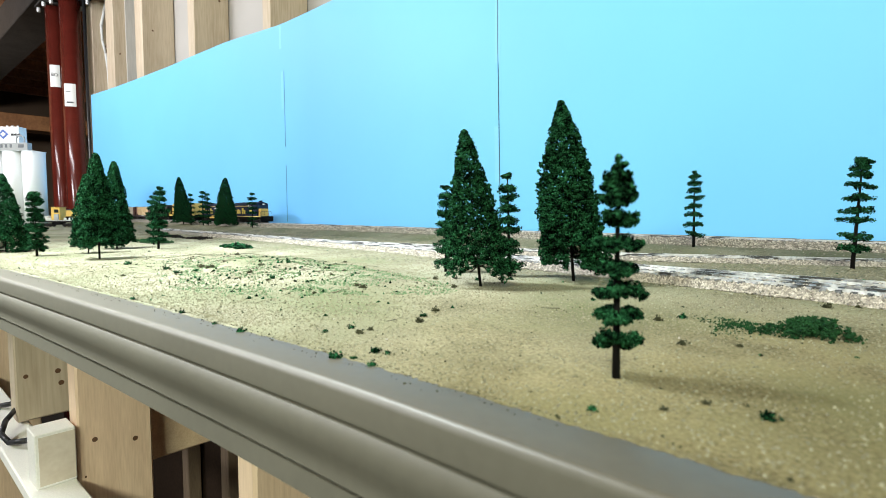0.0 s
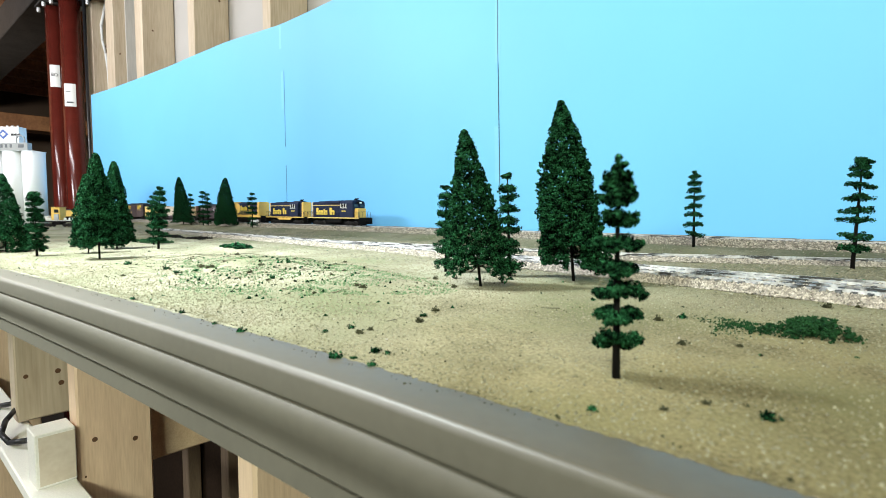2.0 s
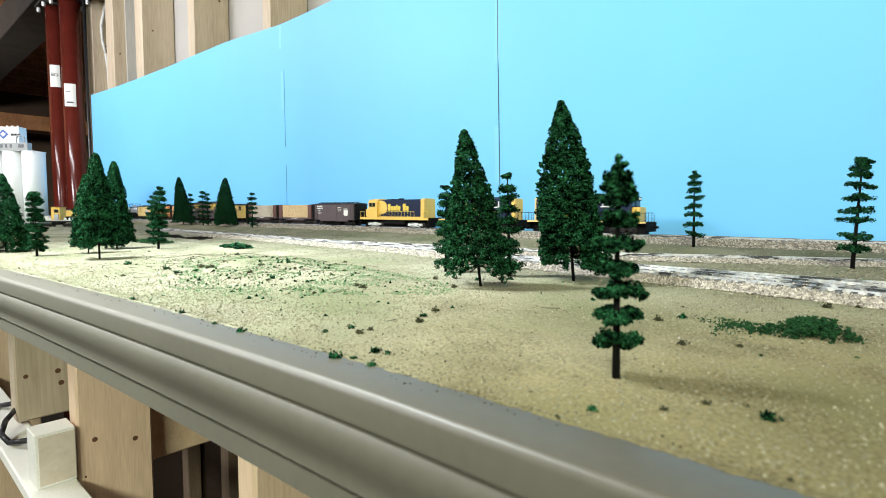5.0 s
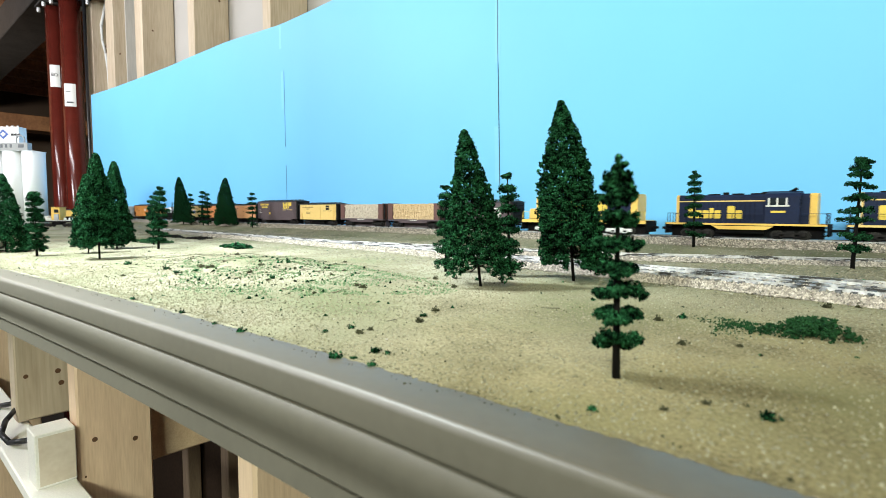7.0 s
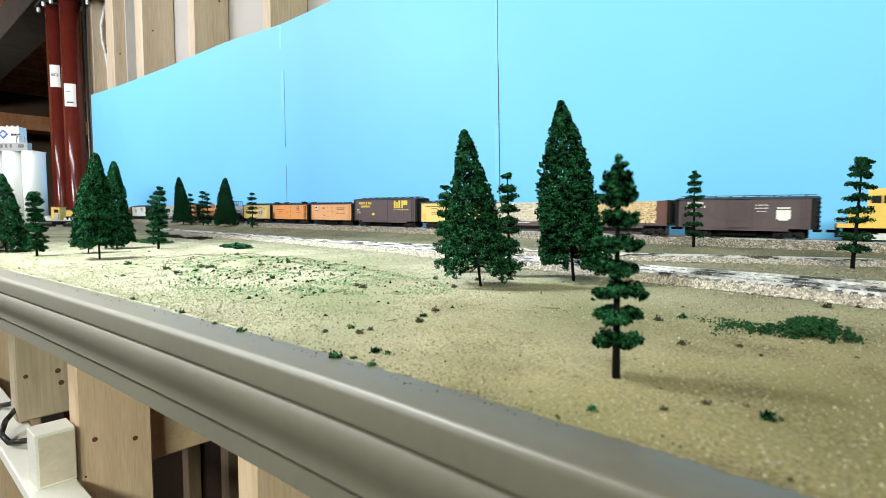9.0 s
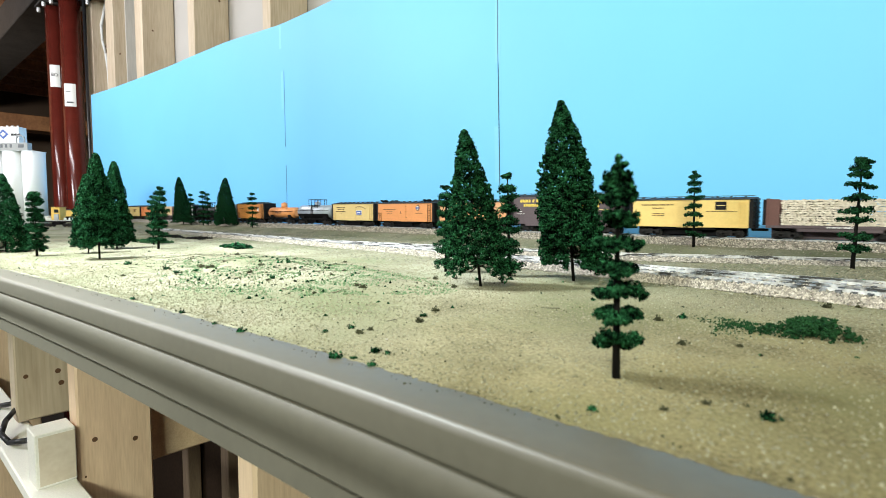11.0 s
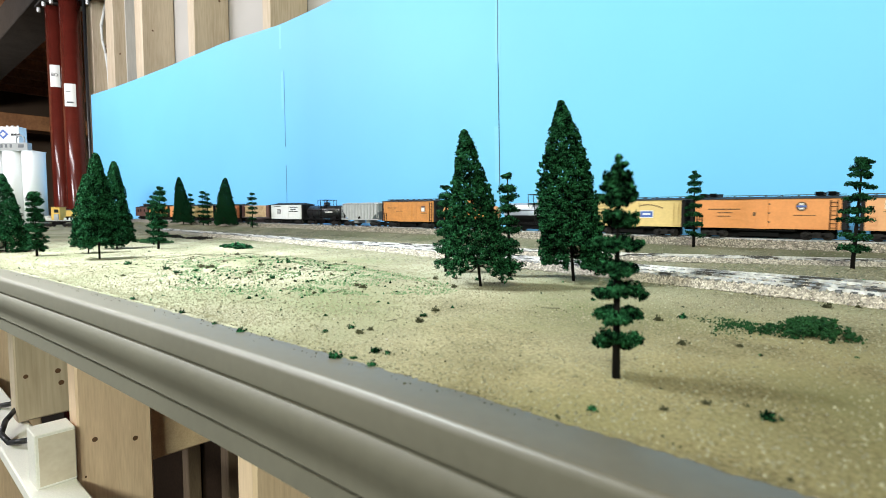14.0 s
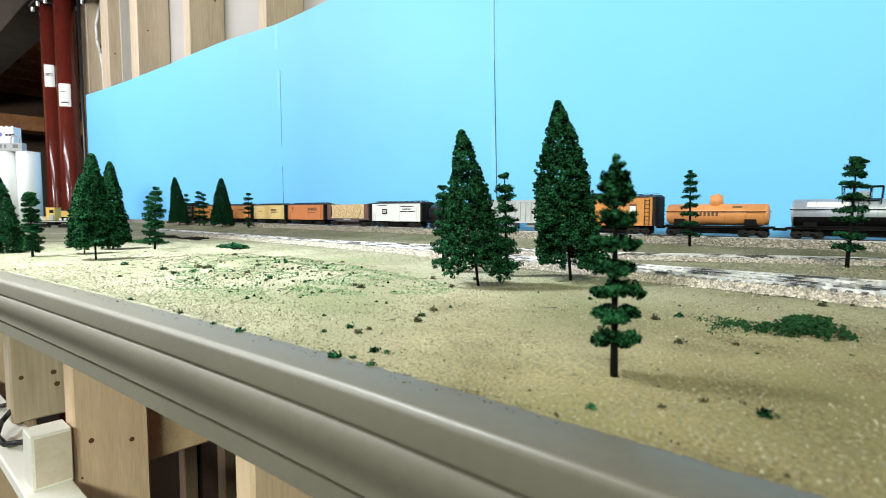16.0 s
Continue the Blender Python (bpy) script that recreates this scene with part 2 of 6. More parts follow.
def empty(name, m, label, category, group="", kind=""):
    ob = new(name)
    ob.empty_display_size = 0.01
    ob.matrix_world = m
    return tagged(ob, label, category, group, kind)


def setting(name, bm, mat, label, category):
    return tagged(part(name, bm, mat), label, category, "", "structure")


def raw(name, verts, faces, mat, smooth=False):
    me = bpy.data.meshes.new(name)
    me.from_pydata(verts, [], faces)
    me.materials.append(mat)
    if smooth:
        me.polygons.foreach_set("use_smooth", [True] * len(me.polygons))
    me.update()
    return me


def box(bm, x0, x1, y0, y1, z0, z1, bev=0.0):
    vs = [bm.verts.new(p) for p in ((x0, y0, z0), (x1, y0, z0), (x1, y1, z0), (x0, y1, z0), (x0, y0, z1), (x1, y0, z1), (x1, y1, z1), (x0, y1, z1))]
    fs = [bm.faces.new([vs[i] for i in q]) for q in ((0, 3, 2, 1), (4, 5, 6, 7), (0, 1, 5, 4), (1, 2, 6, 5), (2, 3, 7, 6), (3, 0, 4, 7))]
    if bev:
        es = list({e for f in fs for e in f.edges})
        bmesh.ops.bevel(bm, geom=es, offset=bev, segments=1, affect="EDGES")
    return bm


def boxes(*rows, bev=0.0):
    bm = bmesh.new()
    for r in rows:
        box(bm, *r, bev=bev)
    return bm


def tube(bm, a, b, r0, r1=None, n=10, caps=True):
    a, b = Vector(a), Vector(b)
    r1 = r0 if r1 is None else r1
    d = (b - a).normalized()
    s = d.orthogonal().normalized()
    t = d.cross(s)
    ra, rb = [], []
    for i in range(n):
        q = 2 * math.pi * i / n
        o = s * math.cos(q) + t * math.sin(q)
        ra.append(bm.verts.new(a + o * r0))
        rb.append(bm.verts.new(b + o * r1))
    for i in range(n):
        f = bm.faces.new((ra[i], ra[(i + 1) % n], rb[(i + 1) % n], rb[i]))
        f.smooth = n > 7
    if caps:
        bm.faces.new(ra[::-1])
        bm.faces.new(rb)
    return bm


def prism(bm, profile, x0, x1):
    """A (y, z) profile drawn out along x."""
    a = [bm.verts.new((x0, y, z)) for y, z in profile]
    b = [bm.verts.new((x1, y, z)) for y, z in profile]
    k = len(profile)
    for i in range(k):
        bm.faces.new((a[i], a[(i + 1) % k], b[(i + 1) % k], b[i]))
    bm.faces.new(a[::-1])
    bm.faces.new(b)
    return bm


OCTA = [(1, 0, 0), (-1, 0, 0), (0, 1, 0), (0, -1, 0), (0, 0, 1), (0, 0, -1)]
OCTF = [(0, 2, 4), (2, 1, 4), (1, 3, 4), (3, 0, 4), (2, 0, 5), (1, 2, 5), (3, 1, 5), (0, 3, 5)]


def grains(points, rng, rough=0.45):
    """Uneven little lumps at (x, y, z, radius): vertices and faces."""
    verts, faces = [], []
    for x, y, z, r in points:
        k = len(verts)
        a = rng.random() * 6.283
        ca, sa = math.cos(a), math.sin(a)
        for u, v, w in OCTA:
            q = r * (1 + rough * (rng.random() * 2 - 1))
            verts.append((x + (u * ca - v * sa) * q, y + (u * sa + v * ca) * q + 0.3 * q * w * (rng.random() - 0.5), z + w * q * (0.7 + 0.5 * rng.random())))
        faces.extend([(a_ + k, b_ + k, c_ + k) for a_, b_, c_ in OCTF])
    return verts, faces


# ---- the ground and its edge ----
TRACK_Y, RAIL_Z, WALL_Y, FLOOR_Z = 0.700, 0.0172, 0.780, -1.30


def edge_y(x):
    return 0.101 - 0.026 * (max(0.0, -0.1 - x) / 0.44) ** 1.3


def mound(x, y):
    h = math.exp(-((x + 0.38) / 0.13) ** 2 - ((y - 0.215) / 0.05) ** 2)
    return h * (0.010 + 0.0034 * noise.noise((x * 38, y * 38, 5.0)) + 0.0016 * noise.noise((x * 95, y * 95, 7.0)))


def ground_z(x, y):
    z = 0.0012 * noise.noise((x * 9, y * 9, 1.0)) + 0.0005 * noise.noise((x * 45, y * 45, 3.0)) + mound(x, y)
    e = min(1.0, max(0.0, (y - edge_y(x)) / 0.02))
    q = min(1.0, max(0.0, (y - 0.60) / 0.05))
    return z * e + 0.0075 * q * q * (3 - 2 * q)


def build_ground():
    xs = [-3.2 + 0.03 * i for i in range(70)] + [-1.1 + 0.006 * i for i in range(117)] + [-0.398 + 0.0015 * i for i in range(300)] + [0.052 + 0.006 * i for i in range(42)] + [0.304 + 0.05 * i for i in range(20)]
    cols = 150
    verts, faces = [], []
    for x in xs:
        e = edge_y(x)
        for j in range(cols + 1):
            v = (j / cols) ** 1.5
            y = e + (WALL_Y - 0.004 - e) * v
            if j < 4:
                y += (0.0014 * noise.noise((x * 160, 2.0, 4.0)) + 0.0016 * noise.noise((x * 610, 3.0, 4.0)) - 0.0004) * (1 - j / 4)
            verts.append((x, y, ground_z(x, y) + (0.00045 if j < 4 else 0.0)))
    for i in range(len(xs) - 1):
        for j in range(cols):
            a = i * (cols + 1) + j
            faces.append((a, a + cols + 1, a + cols + 2, a + 1))
    me = raw("ground", verts, faces, M["earth"], True)
    g = new("ground", me)
    tagged(g, "sandy tan scenic ground of the model layout", "ground", "", "structure")


def build_fascia():
    # (offset from the ground's edge, height)
    prof = [(0.0, 0.0004), (-0.0148, 0.0004), (-0.0160, 0.0000), (-0.0168, -0.0009), (-0.0172, -0.0021), (-0.0178, -0.0086), (-0.0163, -0.0089), (-0.0163, -0.0097), (-0.0180, -0.0100),
            (-0.0189, -0.0116), (-0.0194, -0.0136), (-0.0196, -0.0160), (-0.0193, -0.0186), (-0.0188, -0.0212), (-0.0186, -0.0238), (-0.0190, -0.0258), (-0.0130, -0.0259), (-0.0130, -0.0271), (-0.0186, -0.0271),
            (-0.0195, -0.0336), (-0.0060, -0.0348), (0.0, -0.0348)]
    xs = [-1.4 + 0.02 * i for i in range(98)]
    verts, faces = [], []
    for x in xs:
        verts.extend([(x, edge_y(x) + o, z) for o, z in prof])
    k = len(prof)
    for i in range(len(xs) - 1):
        for j in range(k - 1):
            a = i * k + j
            faces.append((a, a + 1, a + k + 1, a + k))
    f = new("fascia", raw("fascia", verts, faces, M["fascia"], True))
    f.data.set_sharp_from_angle(angle=radians(38))
    tagged(f, "glossy taupe painted moulding along the layout's front edge", "fascia", "", "structure")


build_ground()
build_fascia()

# ---- backdrop, wall and room ----


def sky_y(x, z):
    return WALL_Y + (0.006 * math.sin(x * 2.1) + 0.004 * math.sin(x * 4.7 + 1)) * min(1, z * 3)


def strip(x, w, z0, z1, proud, slant=0.0):
    """A thin upright strip lying on the bowed sheet."""
    bm = bmesh.new()
    rows = []
    for i in range(9):
        z = z0 + (z1 - z0) * i / 8
        c = x + slant * (z - z0)
        rows.append([bm.verts.new((c + s * w / 2, sky_y(c, z) - d, z)) for s, d in ((-1, -0.0005), (-1, proud), (1, proud), (1, -0.0005))])
    for a, b in zip(rows, rows[1:]):
        for k in range(3):
            bm.faces.new((a[k], a[k + 1], b[k + 1], b[k]))
    return bm


def build_backdrop():
    verts, faces = [], []
    xs = [-2.95 + 0.05 * i for i in range(100)]
    zs = [0.02 * i for i in range(18)]
    for x in xs:
        top = float(np.interp(x, (-2.95, -2.29, -2.02, -1.58, -1.28, -1.05, -0.5), (0.597, 0.577, 0.567, 0.561, 0.543, 0.545, 0.545)))
        for d in (0.0, 0.0012):
            for z in (*zs, 0.44, top):
                verts.append((x, sky_y(x, z) + d, z))
    k = len(zs) + 2
    for i in range(len(xs) - 1):
        for s in (0, k):
            for j in range(k - 1):
                a = i * 2 * k + s + j
                faces.append((a, a + 1, a + 2 * k + 1, a + 2 * k))
        a = i * 2 * k
        faces.append((a + k - 1, a + 2 * k - 1, a + 4 * k - 1, a + 3 * k - 1))
    faces += [(j, j + k, j + k + 1, j + 1) for j in range(k - 1)]
    b = new("backdrop", raw("backdrop", verts, faces, M["sky"], True))
    b.data.set_sharp_from_angle(angle=radians(40))
    tagged(b, "sky-blue painted sheet backdrop with taped seams", "backdrop", "", "structure")
    for x, z0, z1, w in ((-0.557, 0.02, 0.545, 0.0013), (-1.262, 0.02, 0.17, 0.0008), (-1.266, 0.22, 0.42, 0.0008)):
        part("seam", strip(x, w, z0, z1, 0.0008, -0.012), M["dark_gap"], b, "dark hairline joint between sheets")
    for x, z0, z1 in ((-0.561, 0.31, 0.45), (-0.563, 0.10, 0.20), (-1.284, 0.48, 0.54), (-1.277, 0.32, 0.42)):
        part("tape", strip(x, 0.010, z0, z1, 0.0004, -0.012), M["tape"], b, "strip of clear tape")


build_backdrop()


def build_wall():
    setting("wall_back", boxes((-3.29, 2.4, 0.995, 1.10, FLOOR_Z, 1.25)), M["drywall"], "grey unfinished wall behind the open studs", "wall")
    rng = random.Random(5)
    for x, w in ((-3.286, 0.096), (-2.975, 0.104), (-2.585, 0.085), (-2.045, 0.055), (-1.512, 0.045), (-0.98, 0.045), (-0.45, 0.045), (0.08, 0.045), (0.61, 0.045), (1.14, 0.045), (1.67, 0.045), (2.2, 0.045)):
        st = part("stud", boxes((x, x + w, 0.86, 0.992, FLOOR_Z, 1.24), bev=0.002), M["pine"])
        tagged(st, "bare pine wall stud behind the blue backdrop", "stud", "wall studs")
        for k in range(4):
            zz, yy, r = 0.58 + 0.16 * k + 0.1 * rng.random(), 0.885 + 0.08 * rng.random(), 0.003 + 0.004 * rng.random()
            part("knot", tube(bmesh.new(), (x + w - 0.001, yy, zz), (x + w + 0.0006, yy, zz), r, n=9), M["knot"], st)


build_wall()
tagged(part("filler_board", boxes((-2.8705, -2.8625, 0.912, 0.992, FLOOR_Z, 1.24), bev=0.001), M["greyboard"]), "weathered grey board nailed to a wall stud", "board")
tagged(part("conduit", tube(bmesh.new(), (-3.08, 0.800, FLOOR_Z), (-3.08, 0.800, 1.29), 0.0075, n=14), M["tankblack"]), "thin dark conduit rising beside the steel posts", "conduit")
setting("floor", boxes((-7.5, 2.5, -2.6, 3.6, FLOOR_Z - 0.06, FLOOR_Z)), M["floor"], "grey concrete cellar floor", "floor")
setting("ceiling", boxes((-7.5, 2.5, -2.6, 3.6, 1.42, 1.46)), M["joist"], "dark wooden subfloor over the joists", "ceiling")
setting("wall_west", boxes((-7.6, -7.5, -2.6, 3.6, FLOOR_Z, 1.46)), M["cellar"], "dark far cellar wall", "wall")
# the east and south walls are unseen, and dark to cut reflected light
setting("wall_east", boxes((2.5, 2.6, -2.6, 3.6, FLOOR_Z, 1.46)), M["cellar"], "unseen dark cellar wall", "wall")
setting("wall_south", boxes((-7.5, 2.5, -2.7, -2.6, FLOOR_Z, 1.46)), M["cellar"], "unseen dark cellar wall", "wall")
setting("wall_north", boxes((-7.5, 2.5, 3.6, 3.7, FLOOR_Z, 1.46)), M["cellar"], "unseen dark cellar wall", "wall")
for i_ in range(12):
    xx = -7.2 + 0.41 * i_
    tagged(part("ceiling_joist", boxes((xx, xx + 0.04, -2.6, 3.6, 1.30, 1.42), bev=0.003), M["joist"]), "dark stained ceiling joist", "joist", "ceiling joists")

# ---- tracks ----


def line_y(a, b):
    """A straight or gently bent line in plan through (x, y) points."""
    pts = [a, b] if not isinstance(b, list) else [a, *b]

    def y_at(x):
        for (x0, y0), (x1, y1) in zip(pts, pts[1:]):
            if x <= x1:
                return y0 + (y1 - y0) * (x - x0) / (x1 - x0)
        (x0, y0), (x1, y1) = pts[-2:]
        return y1 + (y1 - y0) * (x - x1) / (x1 - x0)
    return y_at


def track(label, y_at, x0, x1, z_rail, bank, seed, foot=0.0, stones=9000, grain=(0.0009, 0.0018), near_from=-1.0):
    """Rails, ties and a ballast bank. bank: half width at the top and at the foot."""
    rng = random.Random(seed)
    t = empty("track", Matrix.Identity(4), label, "track")
    top = z_rail - 0.0021
    verts, faces = [], []
    n = int((x1 - x0) / 0.012) + 1
    for i in range(n + 1):
        x = x0 + (x1 - x0) * i / n
        y = y_at(x)
        for o, z in ((-bank[1], foot - 0.002), (-bank[0] - 0.002, top - 0.0012), (-bank[0] + 0.003, top), (bank[0] - 0.003, top), (bank[0] + 0.002, top - 0.0012), (bank[1], foot - 0.002)):
            verts.append((x, y + o + 0.0012 * (rng.random() - 0.5), z + 0.0006 * rng.random()))
    for i in range(n):
        for j in range(5):
            a = i * 6 + j
            faces.append((a, a + 6, a + 7, a + 1))
    part("ballast", raw("ballast", verts, faces, M["ballast"]), None, t, "pale grey ballast bank")
    for s in (-1, 1):
        verts, faces = [], []
        for i in range(n + 1):
            x = x0 + (x1 - x0) * i / n
            y = y_at(x) + s * 0.00825
            for o, z in ((-0.0011, -0.0021), (-0.0004, -0.0016), (-0.0005, 0.0), (0.0005, 0.0), (0.0004, -0.0016), (0.0011, -0.0021)):
                verts.append((x, y + o, z_rail + z))
        for i in range(n):
            for j in range(5):
                a = i * 6 + j
                faces.append((a, a + 6, a + 7, a + 1))
        rail_me = raw("rail", verts, faces, M["rail"])
        rail_me.materials.append(M["railside"])
        for p in rail_me.polygons:
            p.material_index = 0 if p.index % 5 == 2 else 1
        part("rail", rail_me, None, t, "worn nickel rail")
    verts, faces = [], []
    x = x0
    while x < x1:
        k = len(verts)
        y = y_at(x)
        w, h, d = 0.0014, 0.015 + 0.001 * rng.random(), 0.0004 * rng.random()
        for dz in (-0.0045, -0.0008 - d):
            verts.extend([(x - w, y - h, z_rail + dz), (x + w, y - h, z_rail + dz), (x + w, y + h, z_rail + dz), (x - w, y + h, z_rail + dz)])
        faces.extend([(k + 4, k + 5, k + 6, k + 7), (k, k + 1, k + 5, k + 4), (k + 1, k + 2, k + 6, k + 5), (k + 2, k + 3, k + 7, k + 6), (k + 3, k, k + 4, k + 7)])
        x += 0.0068
    tagged(part("tie_bed", raw("tie_bed", verts, faces, M["tie"]), None, t, "grey weathered ties"), kind="stuff")
    pts = []
    for _ in range(stones):
        x = max(near_from, x0) + (x1 - max(near_from, x0)) * rng.random() ** 0.8
        if rng.random() < 0.88:
            q = rng.random()
            o = -(bank[0] + (bank[1] - bank[0]) * q) - 0.001 * rng.random()
            z = top + (foot - top) * q
        else:
            o = bank[0] * (2 * rng.random() - 1)
            z = top
        pts.append((x, y_at(x) + o, z + 0.0003, rng.uniform(*grain) * 0.62))
    v, f = grains(pts, rng)
    tagged(part("loose_ballast", raw("loose_ballast", v, f, M["stone"]), None, t, "loose pale ballast stones"), kind="stuff")
    return t


track("main line of nickel rails on a raised grey ballast bank", line_y((-3.0, TRACK_Y), (0.6, TRACK_Y)), -2.95, 0.6, RAIL_Z, (0.024, 0.040), 11, stones=26000, grain=(0.0012, 0.0024), near_from=-1.7)
track("passing siding of rails on pale ballast", line_y((-1.3, 0.47), [(-0.75, 0.448), (-0.45, 0.430), (-0.25, 0.400), (-0.10, 0.392), (0.5, 0.392)]), -1.3, 0.5, 0.0065, (0.019, 0.030), 12, stones=15000, grain=(0.0010, 0.0021))
track("spur track leaving the siding on pale ballast", line_y((-0.62, 0.452), [(-0.42, 0.480), (-0.216, 0.517), (-0.10, 0.572), (-0.016, 0.614), (0.3, 0.66)]), -0.62, 0.25, 0.0055, (0.019, 0.027), 13, stones=9000, grain=(0.0010, 0.0019))
track("spur track curving towards the layout's edge on ballast", line_y((-0.30, 0.400), [(-0.13, 0.374), (-0.04, 0.362), (0.0, 0.352), (0.4, 0.28)]), -0.30, 0.3, 0.0060, (0.017, 0.027), 14, stones=10000, grain=(0.0010, 0.0021))


def ballast_fill():
    """Ballast heaped from the far rail up to the foot of the backdrop."""
    verts, faces = [], []
    for i in range(241):
        x = -2.9 + i * 0.0145
        for y, z in ((0.7165, 0.0130), (0.722, 0.0138), (0.745, 0.0145), (0.7745, 0.0152)):
            verts.append((x, y, z + 0.0006 * noise.noise((x * 60, y * 60, 2))))
    for i in range(240):
        for j in range(3):
            a = i * 4 + j
            faces.append((a, a + 4, a + 5, a + 1))
    tagged(new("ballast_shoulder", raw("ballast_shoulder", verts, faces, M["ballast"])), "grey ballast heaped against the backdrop", "ballast", "", "stuff")


ballast_fill()

# ---- trees ----


def clumps_mesh(name, pts, rng, mat):
    v, f = grains(pts, rng, 0.5)
    return raw(name, v, f, mat)


def crumbs(pts, rng, x, y, z, spread, n, s0, s1, flat=0.75):
    """A foam clump: crumbs crowded round one point."""
    for _ in range(n):
        a, b, c = rng.gauss(0, 0.5), rng.gauss(0, 0.5), rng.gauss(0, 0.5)
        q = spread / max(1.0, math.sqrt(a * a + b * b + c * c))
        pts.append((x + a * q, y + b * q, z + c * q * flat, rng.uniform(s0, s1)))


def spruce(x, y, h, w, seed, trunk=0.12, n=2600, lean=(0.0, 0.0), mat="flock", full=0.62, round_=0.0, hang=0.0):
    """A full conical conifer: trunk, crown of foam-flocked twigs with uneven skirts. round_: exponent of a fuller, rounded cone."""
    rng = random.Random(seed)
    z0 = ground_z(x, y)
    t = empty("conifer_tree", pose(x, y, z0), "dense dark green cone-shaped model conifer on the sandy ground", "tree", "model trees")

    def half(u):
        return ((1 - u ** round_) if round_ else (1 - u) ** full) * w / 2

    bm = bmesh.new()
    tube(bm, (0, 0, -0.002), (lean[0] * h * 0.85, lean[1] * h * 0.85, h * 0.85), h * 0.0095, h * 0.004, 8)
    pts = []
    ph = [rng.random() * 6.28 for _ in range(8)]
    for _ in range(90):
        u, a = 0.01 + 0.5 * rng.random() ** 1.6, rng.random() * 6.283
        zc = h * (trunk + (1 - trunk) * u)
        r = half(u) * 0.86
        tube(bm, (lean[0] * zc, lean[1] * zc, zc), (lean[0] * zc + r * math.cos(a), lean[1] * zc + r * math.sin(a), zc - 0.12 * r), h * 0.003, h * 0.0015, 4, False)
    part("trunk", bm, M["trunk"], t, "thin dark trunk and twigs")
    for _ in range(int(n / 2.3)):
        u = 1 - math.sqrt(rng.random()) if rng.random() < 0.62 else rng.random()
        a = rng.random() * 6.283
        env = half(u) * (1 + 0.08 * math.sin(3 * a + ph[0] + 6 * u) + 0.07 * math.sin(5 * a + ph[1] - 11 * u))
        lump = 0.92 + 0.22 * noise.noise((math.cos(a) * 3 + seed, math.sin(a) * 3, u * 16))
        r = (env * lump + 0.0010) * (0.50 + 0.50 * math.sqrt(rng.random()))
        low = max(0.0, 1 - u / 0.14)
        drop = noise.noise((math.cos(a) * 2.2, math.sin(a) * 2.2, seed * 1.3))
        zc = h * trunk + h * (1 - trunk) * u - 0.06 * r - h * (0.07 + hang) * low * drop
        if low and noise.noise((math.cos(a) * 4, math.sin(a) * 4, seed * 2.1)) > 0.22:
            continue
        # thin places through which the ground shows
        if u > 0.05 and noise.noise((math.cos(a) * 5 + 9, math.sin(a) * 5, u * 22 + seed)) > 0.50:
            continue
        sp = h * rng.uniform(0.010, 0.017) * (1 - 0.35 * u)
        crumbs(pts, rng, r * math.cos(a) + lean[0] * zc, r * math.sin(a) + lean[1] * zc, zc, sp, 11, h * 0.0034, h * 0.0066)
    part("crown", clumps_mesh("crown", pts, rng, M[mat]), None, t, "dense foam-flocked green crown")
    return t


# tier height and reach, as shares of the tree's height, for trees whose tiers show singly
NEAR_TIERS = ((0.185, 0.122), (0.29, 0.116), (0.40, 0.112), (0.50, 0.104), (0.61, 0.112), (0.725, 0.090), (0.815, 0.078), (0.860, 0.072), (0.900, 0.058), (0.945, 0.030), (0.985, 0.010))
THIN_TIERS = ((0.18, 0.148), (0.305, 0.142), (0.435, 0.134), (0.535, 0.120), (0.64, 0.118), (0.745, 0.104), (0.84, 0.088), (0.92, 0.064), (0.98, 0.028))
BROAD_TIERS = ((0.205, 0.146), (0.30, 0.150), (0.434, 0.152), (0.536, 0.143), (0.663, 0.142), (0.76, 0.130), (0.852, 0.094), (0.923, 0.084), (0.98, 0.060))


